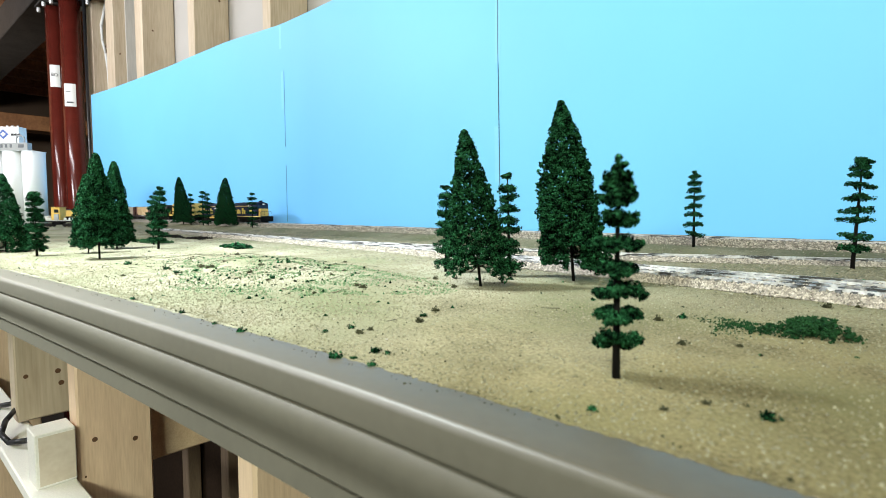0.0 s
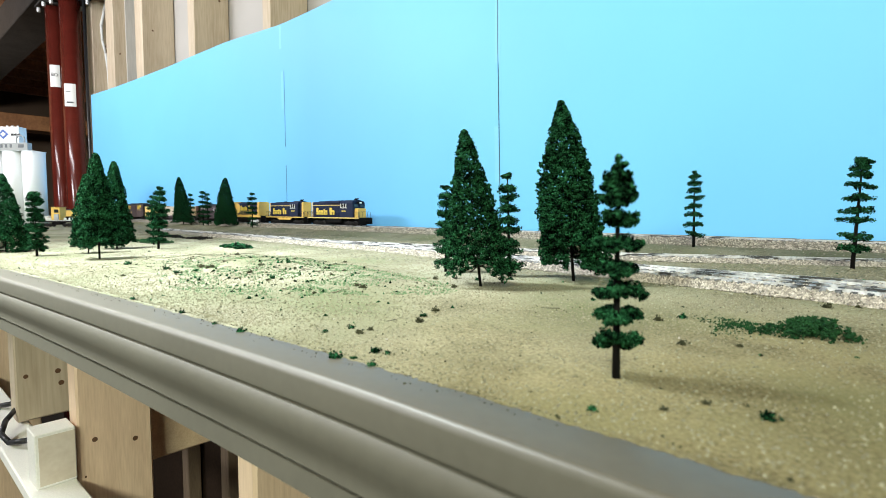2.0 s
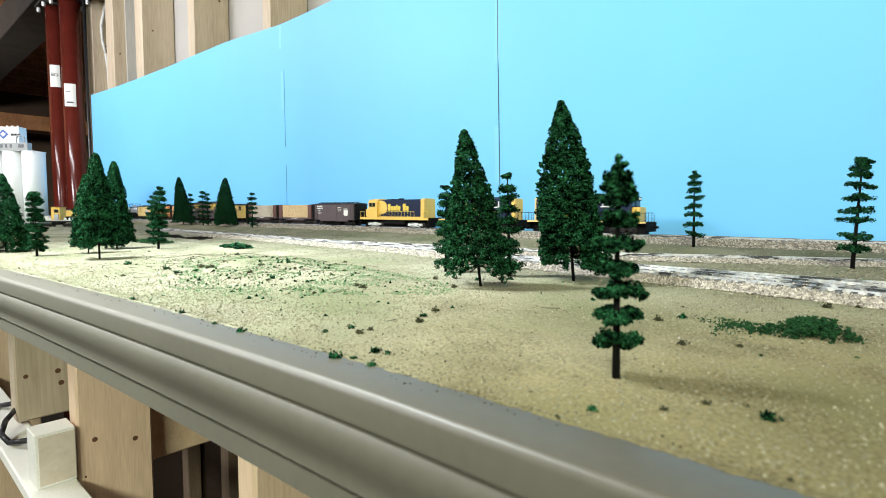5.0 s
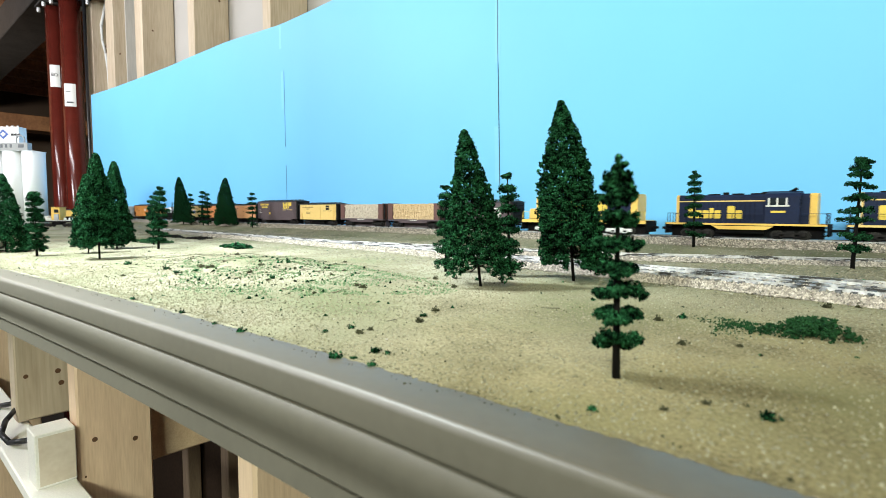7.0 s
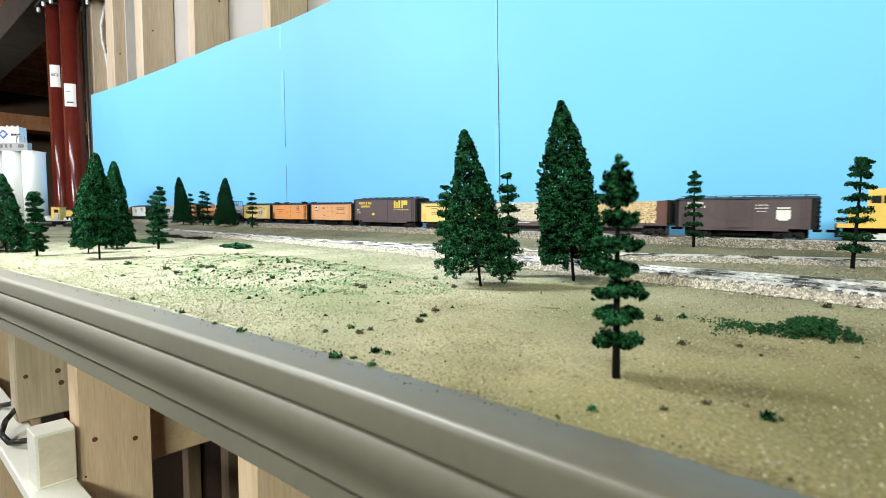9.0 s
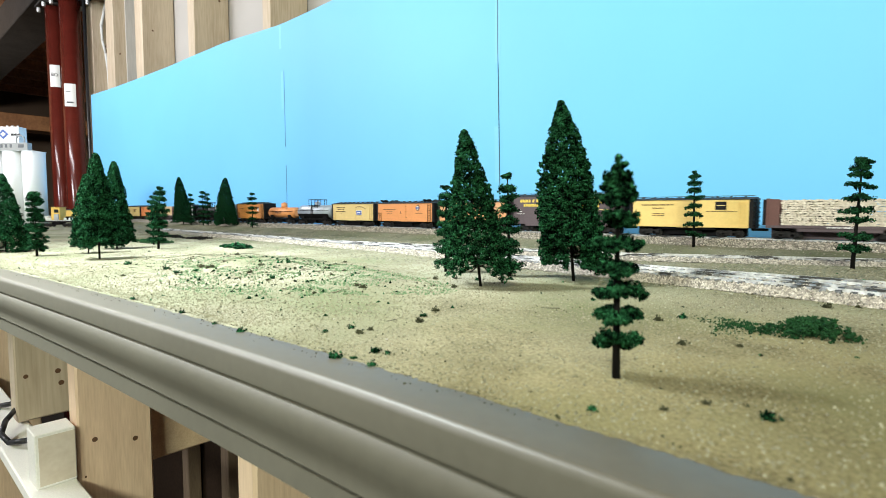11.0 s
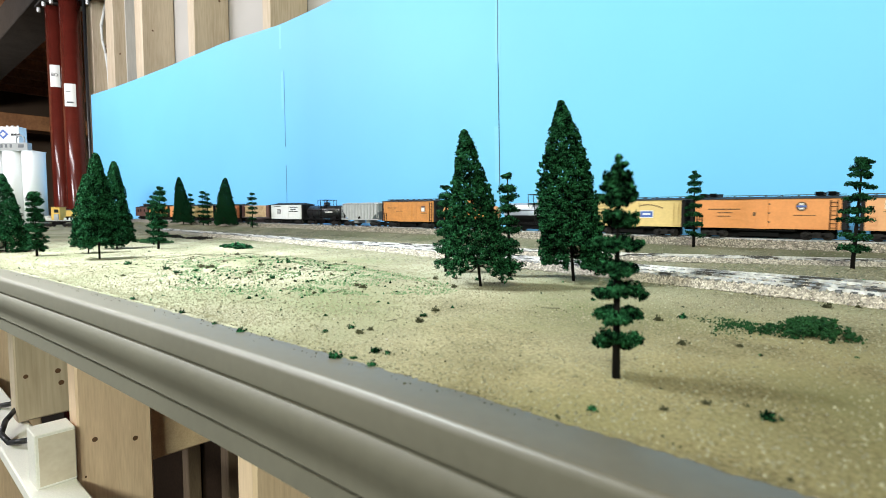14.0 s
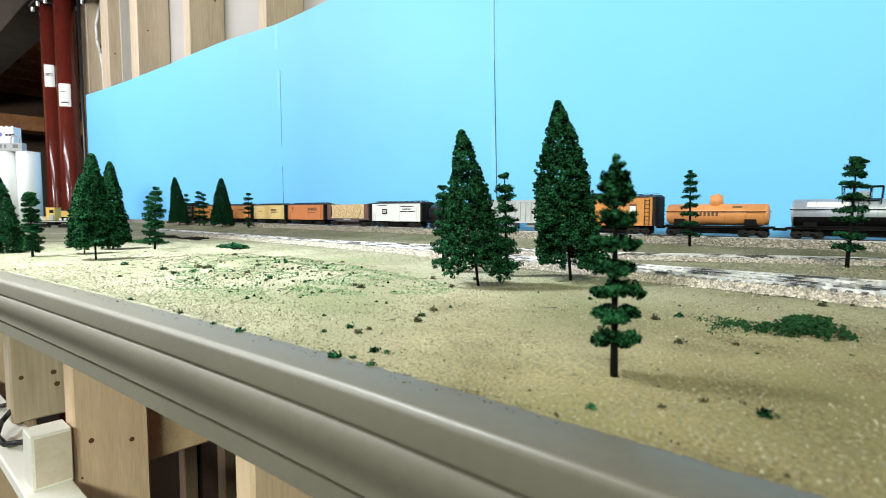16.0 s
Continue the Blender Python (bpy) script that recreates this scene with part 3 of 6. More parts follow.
def tiered(x, y, h, w, seed, tiers=8, bare=0.12, n=210, lean=0.0, mat="flock", top=0.55, lean_y=0.0, table=None, puff=1.0):
    """A thin conifer whose flock sits in separate tiers on a bare dark trunk."""
    rng = random.Random(seed)
    w *= 0.92
    z0 = ground_z(x, y)
    t = empty("conifer_tree", pose(x, y, z0), "slender model conifer with tiered green flock on a bare black trunk", "tree", "model trees")
    bm = bmesh.new()
    tube(bm, (0, 0, -0.002), (lean * h * 0.5, lean_y * h * 0.5, h * 0.5), h * 0.019, h * 0.013, 9)
    tube(bm, (lean * h * 0.5, lean_y * h * 0.5, h * 0.5), (lean * h, lean_y * h, h * 0.97), h * 0.013, h * 0.004, 9)
    rows = table
    if not rows:
        rows = []
        for k in range(tiers):
            u = k / (tiers - 1)
            rows.append((bare + (0.95 - bare) * u ** 0.95 + (rng.uniform(-0.016, 0.016) if 0 < k < tiers - 1 else 0),
                         w / 2 / h * (1 - (1 - top) * u ** 1.6) * (0.80 + 0.34 * rng.random()) * (0.55 if k == tiers - 1 else 1)))
    pts = []
    for u, reach in rows:
        zc, R = h * u, h * reach
        arms = rng.choice((5, 6, 6)) if reach > 0.05 else 3
        a0 = rng.random() * 6.28
        for j in range(arms):
            a = a0 + 6.283 * j / arms + rng.uniform(-0.3, 0.3)
            rr = R * rng.uniform(0.72, 1.02)
            dz = h * (rng.uniform(-0.030, 0.014) if u > 0.22 else rng.uniform(-0.065, 0.012))
            tube(bm, (lean * zc, lean_y * zc, zc + h * 0.008), (lean * zc + rr * 0.8 * math.cos(a), lean_y * zc + rr * 0.8 * math.sin(a), zc + dz), h * 0.005, h * 0.0025, 5)
            knots = 4
            for k in range(knots):
                f = (k + 0.75) / knots
                sp = puff * min(h * rng.uniform(0.030, 0.040), 0.45 * R + 0.004 * h) * (0.75 + 0.35 * math.sin(math.pi * f))
                f = min(f, 1 - 0.5 * sp / max(rr, sp))
                crumbs(pts, rng, lean * zc + rr * f * math.cos(a) + rng.gauss(0, 0.3) * sp, lean_y * zc + rr * f * math.sin(a) + rng.gauss(0, 0.3) * sp, zc + dz * f + rng.gauss(0, 0.25) * sp, sp, max(10, n // 6), h * 0.0040, h * 0.0085, 0.66)
    part("trunk", bm, M["trunk"], t, "bare black trunk and twigs")
    part("crown", clumps_mesh("crown", pts, rng, M[mat]), None, t, "separate tiers of green flock")
    return t


spruce(-0.195, 0.253, 0.0938, 0.0435, 21, trunk=0.12, n=9500, lean=(-0.086, -0.077), full=0.75, hang=0.05)
spruce(-0.166, 0.316, 0.1170, 0.0425, 22, trunk=0.10, n=12500, lean=(-0.069, -0.061), round_=2.5)
tiered(-0.213, 0.310, 0.075, 0.0215, 23, tiers=9, n=300, puff=1.3, lean=-0.03, lean_y=-0.02)
tiered(-0.2664, 0.3014, 0.0685, 0.020, 33, tiers=9, n=300, puff=1.3)
tiered(-0.0595, 0.139, 0.0615, 0.0165, 24, n=520, table=NEAR_TIERS, lean=-0.012, lean_y=-0.011)
tiered(-0.188, 0.645, 0.088, 0.026, 25, n=200, table=THIN_TIERS, lean=-0.018, lean_y=-0.015)
tiered(-0.036, 0.549, 0.091, 0.030, 26, n=260, table=BROAD_TIERS, lean=0.030, lean_y=0.026)
spruce(-0.755, 0.111, 0.0865, 0.044, 27, n=15000, trunk=0.02, round_=1.8)
tiered(-0.664, 0.122, 0.0660, 0.0235, 28, tiers=11, bare=0.15, top=0.72, n=520, puff=1.3)
spruce(-0.570, 0.152, 0.0985, 0.0355, 29, n=13000, trunk=0.14, full=0.68)
spruce(-0.672, 0.169, 0.086, 0.036, 34, n=10000, trunk=0.10, full=0.7)
spruce(-0.731, 0.214, 0.106, 0.040, 30, n=12000, trunk=0.08, full=0.66)
tiered(-0.690, 0.247, 0.078, 0.026, 31, tiers=10, n=420, puff=1.3, bare=0.16, lean=0.04, lean_y=0.036)
tiered(-0.783, 0.2743, 0.070, 0.022, 35, tiers=8, n=300, puff=1.3)
spruce(-1.601, 0.645, 0.138, 0.056, 36, n=15000, trunk=0.06, lean=(-0.06, -0.05))
spruce(-1.336, 0.645, 0.125, 0.060, 37, n=15000, trunk=0.06)
tiered(-1.551, 0.645, 0.090, 0.035, 38, tiers=7, n=260, puff=1.35)
tiered(-1.470, 0.645, 0.095, 0.042, 39, tiers=7, n=260, puff=1.35)
tiered(-1.452, 0.650, 0.090, 0.035, 40, tiers=7, n=260, puff=1.35)
tiered(-1.199, 0.645, 0.086, 0.036, 41, tiers=7, n=260, puff=1.4)

# ---- ground cover ----


def foam_patch(name, label, cat, cx, cy, rx, ry, n, size, mat, seed, height=0.004, even=False):
    rng = random.Random(seed)
    pts = []
    for _ in range(n):
        a, q = rng.random() * 6.283, rng.random() ** 0.75
        if even:
            q = q ** 0.62 * (0.9 + 0.15 * math.sin(3 * a + seed))
            if noise.noise((q * math.cos(a) * 5, q * math.sin(a) * 5, seed)) < -0.12:
                continue
        else:
            q *= 0.75 + 0.25 * math.sin(3 * a + seed) + 0.5 * noise.noise((math.cos(a) * 2.5, math.sin(a) * 2.5, seed))
            if noise.noise((q * math.cos(a) * 6, q * math.sin(a) * 6, seed + 3)) < -0.18 - 0.3 * (1 - q):
                continue
        x, y = cx + rx * q * math.cos(a), cy + ry * q * math.sin(a)
        pts.append((x, y, ground_z(x, y) + height * rng.random() * (1 - 0.6 * q), size * rng.uniform(0.5, 1.3)))
    v, f = grains(pts, rng, 0.5)
    ob = new(name, raw(name, v, f, M[mat]))
    return tagged(ob, label, cat, "", "stuff")


foam_patch("foam_bush", "low green ground foam patch on sand", "ground foam", -0.028, 0.2445, 0.0175, 0.026, 3000, 0.00050, "moss", 3, 0.0052)
foam_patch("foam_bush", "thin trail of green ground foam on sand", "ground foam", -0.049, 0.238, 0.022, 0.021, 800, 0.00042, "moss", 13, 0.0012)
foam_patch("foam_bush", "low dark green foam bush on sand", "ground foam", -0.63, 0.318, 0.035, 0.014, 420, 0.0017, "flock", 4, 0.006)
foam_patch("foam_bush", "flat green foam patch beside the trees", "ground foam", -0.845, 0.295, 0.075, 0.022, 520, 0.0017, "moss", 5, 0.003)
foam_patch("foam_bush", "flat dark foam patch beside the siding", "ground foam", -0.985, 0.377, 0.034, 0.022, 330, 0.0020, "trunk", 8, 0.003)
foam_patch("foam_bush", "flat dark foam patch beside the siding", "ground foam", -0.894, 0.385, 0.034, 0.020, 330, 0.0020, "trunk", 9, 0.003)
foam_patch("foam_scatter", "scattered olive green foam on the low mound", "ground foam", -0.33, 0.195, 0.15, 0.068, 10000, 0.00045, "olive", 6, 0.0006, True)
foam_patch("foam_scatter", "scattered green foam on the low mound", "ground foam", -0.33, 0.19, 0.15, 0.065, 230, 0.0010, "flock", 16, 0.001, True)
foam_patch("foam_scatter", "scattered dark debris on the low mound", "ground foam", -0.40, 0.20, 0.20, 0.09, 800, 0.0006, "twig_green", 7, 0.001, True)


def ground_litter():
    rng = random.Random(77)
    for name, mat, n, s0, s1, label in (("soil_grains", "soil", 110000, 0.00018, 0.00050, "coarse tan soil grains"), ("dark_specks", "twig_green", 1500, 0.00025, 0.0006, "scattered dark foam specks"),
                                        ("pale_grains", "stone", 160, 0.0003, 0.0005, "scattered pale grains"), ("green_tufts", "flock", 70, 0.0007, 0.0013, "small dark green foam tufts")):
        pts = []
        while len(pts) < n:
            x = -1.1 + 1.15 * rng.random() ** 0.55
            y = edge_y(x) + 0.52 * rng.random() ** 1.5
            if y < 0.66 and (x * x + y * y > 0.05 or rng.random() < 0.3):
                pts.append((x, y, ground_z(x, y) + 0.0001, rng.uniform(s0, s1)))
        v, f = grains(pts, rng)
        tagged(new(name, raw(name, v, f, M[mat])), label, "scatter", "", "stuff")


ground_litter()


def edge_dust():
    rng = random.Random(88)
    pts = []
    for _ in range(520):
        x = -0.9 + 0.85 * rng.random() ** 0.6
        pts.append((x, edge_y(x) - 0.009 * rng.random() ** 3.0 + 0.002, 0.0005, rng.uniform(0.00015, 0.00028) * (2.6 if rng.random() < 0.10 else 1)))
    v, f = grains(pts, rng)
    tagged(new("edge_dust", raw("edge_dust", v, f, M["twig_green"])), "dark specks spilt onto the fascia", "scatter", "", "stuff")


edge_dust()


def track_grit():
    rng = random.Random(99)
    pts = []
    while len(pts) < 16000:
        x, y = -1.5 + 1.56 * rng.random() ** 0.8, 0.33 + 0.33 * rng.random()
        pts.append((x, y, ground_z(x, y) + 0.0001, rng.uniform(0.0004, 0.0011)))
    v, f = grains(pts, rng)
    tagged(new("track_grit", raw("track_grit", v, f, M["grit"])), "grey grit strewn between the tracks", "scatter", "", "stuff")
    bm = bmesh.new()
    for _ in range(170):
        x, y = rng.gauss(-0.42, 0.10), rng.gauss(0.205, 0.035)
        a, q = rng.random() * 6.283, rng.uniform(0.004, 0.012)
        z = ground_z(x, y)
        tube(bm, (x, y, z + 0.0003), (x + q * math.cos(a), y + q * math.sin(a), ground_z(x + q * math.cos(a), y + q * math.sin(a)) + 0.0008), 0.00028, 0.0001, 4)
    tagged(part("fallen_twigs", bm, M["twig"]), "thin dark twigs strewn on the mound", "scatter", "", "stuff")


track_grit()


def tuft(x, y, r, seed, mat="flock"):
    rng = random.Random(seed)
    pts = [(x + rng.gauss(0, r * 0.5), y + rng.gauss(0, r * 0.5), ground_z(x, y) + abs(rng.gauss(0.3, 0.4)) * r, r * rng.uniform(0.16, 0.36)) for _ in range(70)]
    v, f = grains(pts, rng, 0.5)
    tagged(new("foam_tuft", raw("foam_tuft", v, f, M[mat])), "single dark green foam tuft on sand" if mat == "flock" else "single dull olive brown foam crumb on sand", "foam tuft", "foam tufts")


# (x, y) in millimetres of the tufts that stand out on the sand
TUFTS = [(-164, 129), (-156, 132), (-155, 126), (-157, 163), (-161, 175), (-151, 154), (-130, 112), (-125, 113), (-74, 242), (-80, 229), (-41, 123), (-35, 134), (-22, 134), (-29, 313), (-18, 324),
         (-43, 203), (-58, 191), (-166, 118), (-16, 237), (-414, 124), (-493, 152), (-394, 171), (-346, 192), (-303, 176), (-302, 195), (-361, 278), (-241, 194), (-233, 253), (-214, 274), (-123, 255)]
rt_ = random.Random(41)
for i_, (x_, y_) in enumerate(TUFTS):
    tuft(x_ / 1000, y_ / 1000, rt_.uniform(0.0006, 0.0012) * (1 + 0.9 * math.hypot(x_, y_) / 400), 500 + i_, "flock" if rt_.random() < 0.55 else "twig_green")
for i_ in range(26):
    tuft(rt_.gauss(-0.34, 0.055), rt_.gauss(0.182, 0.022), rt_.uniform(0.0009, 0.0021), 700 + i_, "flock" if rt_.random() < 0.6 else "twig_green")
for i_, (x_, y_, r_) in enumerate(((-0.1335, 0.0985, 0.0020), (-0.1885, 0.096, 0.0016), (-0.128, 0.1015, 0.0011), (-0.0535, 0.112, 0.0011), (-0.210, 0.0955, 0.0012), (-0.243, 0.096, 0.0013), (-0.30, 0.094, 0.0014), (-0.118, 0.1005, 0.0012))):
    tuft(x_, y_, r_, 600 + i_)

# ---- the train ----
# in a car's own space x runs forward, the near side is -y, and z = 0 is the rail top
HALF = 0.0172


def truck_meshes():
    bm = bmesh.new()
    for s in (-1, 1):
        y = s * 0.0118
        box(bm, -0.012, 0.012, y - 0.0013, y + 0.0013, 0.0052, 0.0078, bev=0.0004)
        box(bm, -0.0125, -0.0075, y - 0.0018, y + 0.0018, 0.0032, 0.0072, bev=0.0004)
        box(bm, 0.0075, 0.0125, y - 0.0018, y + 0.0018, 0.0032, 0.0072, bev=0.0004)
        box(bm, -0.004, 0.004, y - 0.0016, y + 0.0016, 0.0024, 0.0062, bev=0.0003)
        box(bm, -0.008, 0.008, y - 0.0009, y + 0.0009, 0.0022, 0.0032)
    box(bm, -0.003, 0.003, -0.012, 0.012, 0.006, 0.009)
    frame_me = mesh_of("side_frame", bm, M["truck"])
    bm = bmesh.new()
    for s in (-1, 1):
        tube(bm, (0, s * 0.0076, 0.0048), (0, s * 0.0094, 0.0048), 0.0048, n=16)
        tube(bm, (0, s * 0.0070, 0.0048), (0, s * 0.0076, 0.0048), 0.0054, n=16)
    tube(bm, (0, -0.0125, 0.0048), (0, 0.0125, 0.0048), 0.0011, n=8)
    return frame_me, mesh_of("wheelset", bm, M["wheel"])


TRUCK_FRAME, WHEELSET = truck_meshes()
SILVER_FRAME = TRUCK_FRAME.copy()
SILVER_FRAME.materials[0] = M["silvertruck"]


def trucks(car, xs, frame_mesh=None, wheels=(-0.0098, 0.0098), stretch=1.0):
    for x in xs:
        t = part("truck", frame_mesh or TRUCK_FRAME, None, car)
        t.location, t.scale = (x, 0, 0), (stretch, 1, 1)
        for w in wheels:
            q = part("wheelset", WHEELSET, None, t)
            q.location = (w, 0, 0)


def couplers(car, L):
    for s in (-1, 1):
        part("coupler", boxes((min(s * L / 2, s * (L / 2 + 0.0085)), max(s * L / 2, s * (L / 2 + 0.0085)), -0.0018, 0.0018, 0.0085, 0.0115), bev=0.0004), M["black"], car)


def bars(rows, y, bm=None, deep=0.0003):
    """Flat marks on a car's near side: (x0, x1, z0, z1)."""
    bm = bm or bmesh.new()
    for x0, x1, z0, z1 in rows:
        box(bm, x0, x1, y - deep, y, z0, z1)
    return bm


def text_bars(x0, x1, z, h, rng):
    """A line of writing as small bars."""
    rows, x = [], x0
    while x < x1:
        w = h * rng.uniform(0.45, 0.75)
        rows.append((x, min(x + w, x1), z, z + h))
        x += w + h * (0.25 if rng.random() < 0.85 else 0.8)
    return rows


def ladder(bm, x0, x1, y, z0, z1, n, d=0.0006):
    for x in (x0, x1):
        box(bm, x - 0.0004, x + 0.0004, y - d - 0.0004, y - d + 0.0004, z0, z1)
    for i in range(n):
        z = z0 + (z1 - z0) * (i + 0.5) / n
        box(bm, x0, x1, y - d - 0.0003, y - d + 0.0003, z - 0.0003, z + 0.0003)


def box_car(label, L, eave, side, roof="roofblk", end="darkend", sill=0.0115, door=(-0.012, 0.012), marks=(), emblem=None, hatches=False, ribs=True, category="freight car", dark_ladder=False, skirt=None):
    car = empty("box_car", Matrix.Identity(4), label, category, "cars of the train")
    h = L / 2
    part("body", boxes((-h, h, -HALF + 0.0006, HALF - 0.0006, sill, eave), bev=0.0004), M[side], car, "painted car body")
    # ends with horizontal corrugation, extra deep and dark for the shade between cars
    for s in (-1, 1):
        bm = bmesh.new()
        a, b = sorted((s * h, s * (h + 0.0042)))
        box(bm, a, b, -HALF + 0.0008, HALF - 0.0008, sill, eave)
        plate = part("car_end", bm, M[end], car, "dark corrugated end")
        a, b = sorted((s * h, s * (h + 0.0055)))
        ridge = mesh_of("ridge", boxes((a, b, -HALF + 0.0025, HALF - 0.0025, -0.001, 0.001), bev=0.0003), M[end])
        for i in range(6):
            part("ridge", ridge, None, plate).location.z = sill + (eave - sill) * (i + 0.6) / 6.4
        bm = bmesh.new()
        for yy in (-HALF + 0.003, -HALF + 0.008):
            tube(bm, (s * (h + 0.0060), yy, sill), (s * (h + 0.0060), yy, eave), 0.0004, n=5)
        for i in range(7):
            z = sill + (eave - sill) * (i + 0.5) / 7
            tube(bm, (s * (h + 0.0060), -HALF + 0.003, z), (s * (h + 0.0060), -HALF + 0.008, z), 0.0003, n=4)
        part("end_ladder", bm, M["black"], car)
    bm = bmesh.new()
    prism(bm, [(-HALF - 0.0006, eave), (-HALF - 0.0006, eave + 0.0007), (0, eave + 0.0030), (HALF + 0.0006, eave + 0.0007), (HALF + 0.0006, eave)], -h - 0.0048, h + 0.0048)
    for i in range(11):
        x = -h + L * (i + 0.5) / 11
        prism(bm, [(-HALF - 0.0006, eave + 0.0008), (-HALF - 0.0006, eave + 0.0013), (0, eave + 0.0036), (HALF + 0.0006, eave + 0.0013), (HALF + 0.0006, eave + 0.0008), (0, eave + 0.003)], x - 0.0005, x + 0.0005)
    part("roof", bm, M[roof], car, "low peaked grey roof")
    bm = boxes((-h - 0.002, h + 0.002, -0.0032, 0.0032, eave + 0.0042, eave + 0.0048))
    for i in range(9):
        x = -h + L * (i + 0.5) / 9
        box(bm, x - 0.0005, x + 0.0005, -0.0028, 0.0028, eave + 0.0026, eave + 0.0043)
    part("running_board", bm, M["roofblk"], car)
    y = -HALF + 0.0006
    bm = boxes((door[0], door[1], y - 0.0007, y, sill + 0.0008, eave - 0.001), bev=0.0002)
    for q in (0.33, 0.66):
        box(bm, door[0] + 0.0006, door[1] - 0.0006, y - 0.0010, y - 0.0006, sill + (eave - sill) * q - 0.0002, sill + (eave - sill) * q + 0.0002)
    box(bm, door[0] - 0.012 if ribs else door[0] - 0.001, door[1] + 0.001, y - 0.0009, y, sill - 0.0003, sill + 0.0006)
    part("door", bm, M[side], car, "side door")
    if ribs:
        rib = mesh_of("rib", boxes((-0.00015, 0.00015, y - 0.00022, y, sill + 0.0006, eave - 0.0004)), M[side])
        for i in range(14):
            x = -h + L * (i + 0.5) / 14
            if not door[0] - 0.001 < x < door[1] + 0.001:
                part("rib", rib, None, car).location.x = x
    for x_a, top_z, steps in ((h - 0.0095, eave - 0.002, 7), (-h + 0.0035, sill + 0.016, 4)):
        bm = bmesh.new()
        ladder(bm, x_a, x_a + 0.006, y, sill, top_z, steps)
        part("ladder", bm, M["black" if dark_ladder else side], car)
    bm = bmesh.new()
    tube(bm, (-h - 0.0062, 0.006, eave - 0.012), (-h - 0.0070, 0.006, eave - 0.012), 0.0042, n=14)
    tube(bm, (-h, 0.006, eave - 0.012), (-h - 0.0064, 0.006, eave - 0.012), 0.0006, n=6)
    part("brake_wheel", bm, M["black"], car, "black brake wheel")
    # the lowest centre boxes stand in for the shade beneath the car
    part("underframe", boxes((-h + 0.004, h - 0.004, -0.004, 0.004, 0.0075, sill), (-0.032, 0.032, -HALF + 0.003, HALF - 0.003, sill - 0.0026, sill), (-0.024, 0.016, -0.010, 0.010, 0.0026, sill), (-h + 0.030, h - 0.030, -0.006, 0.006, 0.0008, sill), (-h + 0.004, h - 0.004, -0.004, 0.004, 0.0016, sill), bev=0.0003), M["black"], car, "black underframe with an added shade block")
    if skirt:
        part("side_sill", boxes((-h * skirt, h * skirt, y - 0.0002, y + 0.001, sill - 0.0026, sill + 0.0002)), M[side], car)
    trucks(car, (-h + 0.021, h - 0.021))
    couplers(car, L)
    for layer, (mat, rows) in enumerate(marks):
        lines = {}
        for row in rows:
            lines.setdefault(round(row[2], 4), []).append(row)
        for z_ in sorted(lines):
            part("lettering", bars(lines[z_], y - 0.0002 - 0.00034 * layer), M[mat], car, "plain painted marks")
    if emblem:
        mat, ex, ez, er = emblem
        bm = bmesh.new()
        tube(bm, (ex, y, ez), (ex, y - 0.0005, ez), er, n=16)
        ring = part("emblem", bm, M["letterdk"], car, "round dark emblem with pale centre")
        part("emblem_centre", bars([(ex - er * 0.62, ex + er * 0.62, ez - er * 0.22, ez + er * 0.22), (ex - er * 0.4, ex + er * 0.4, ez - er * 0.62, ez - er * 0.34), (ex - er * 0.4, ex + er * 0.4, ez + er * 0.34, ez + er * 0.62)], y - 0.0005), M[mat], ring)
    if hatches:
        for s in (-1, 1):
            for k in (0, 1):
                x = s * (h - 0.009 - 0.011 * k)
                for q in (-1, 1):
                    p = [(q * 0.008, eave + 0.0036), (q * 0.0125, eave + 0.0028), (q * 0.0155, eave + 0.0068), (q * 0.0150, eave + 0.0072)]
                    part("ice_hatch", prism(bmesh.new(), p, x - 0.0038, x + 0.0038), M["black"], car, "raised black roof hatch")
    return car


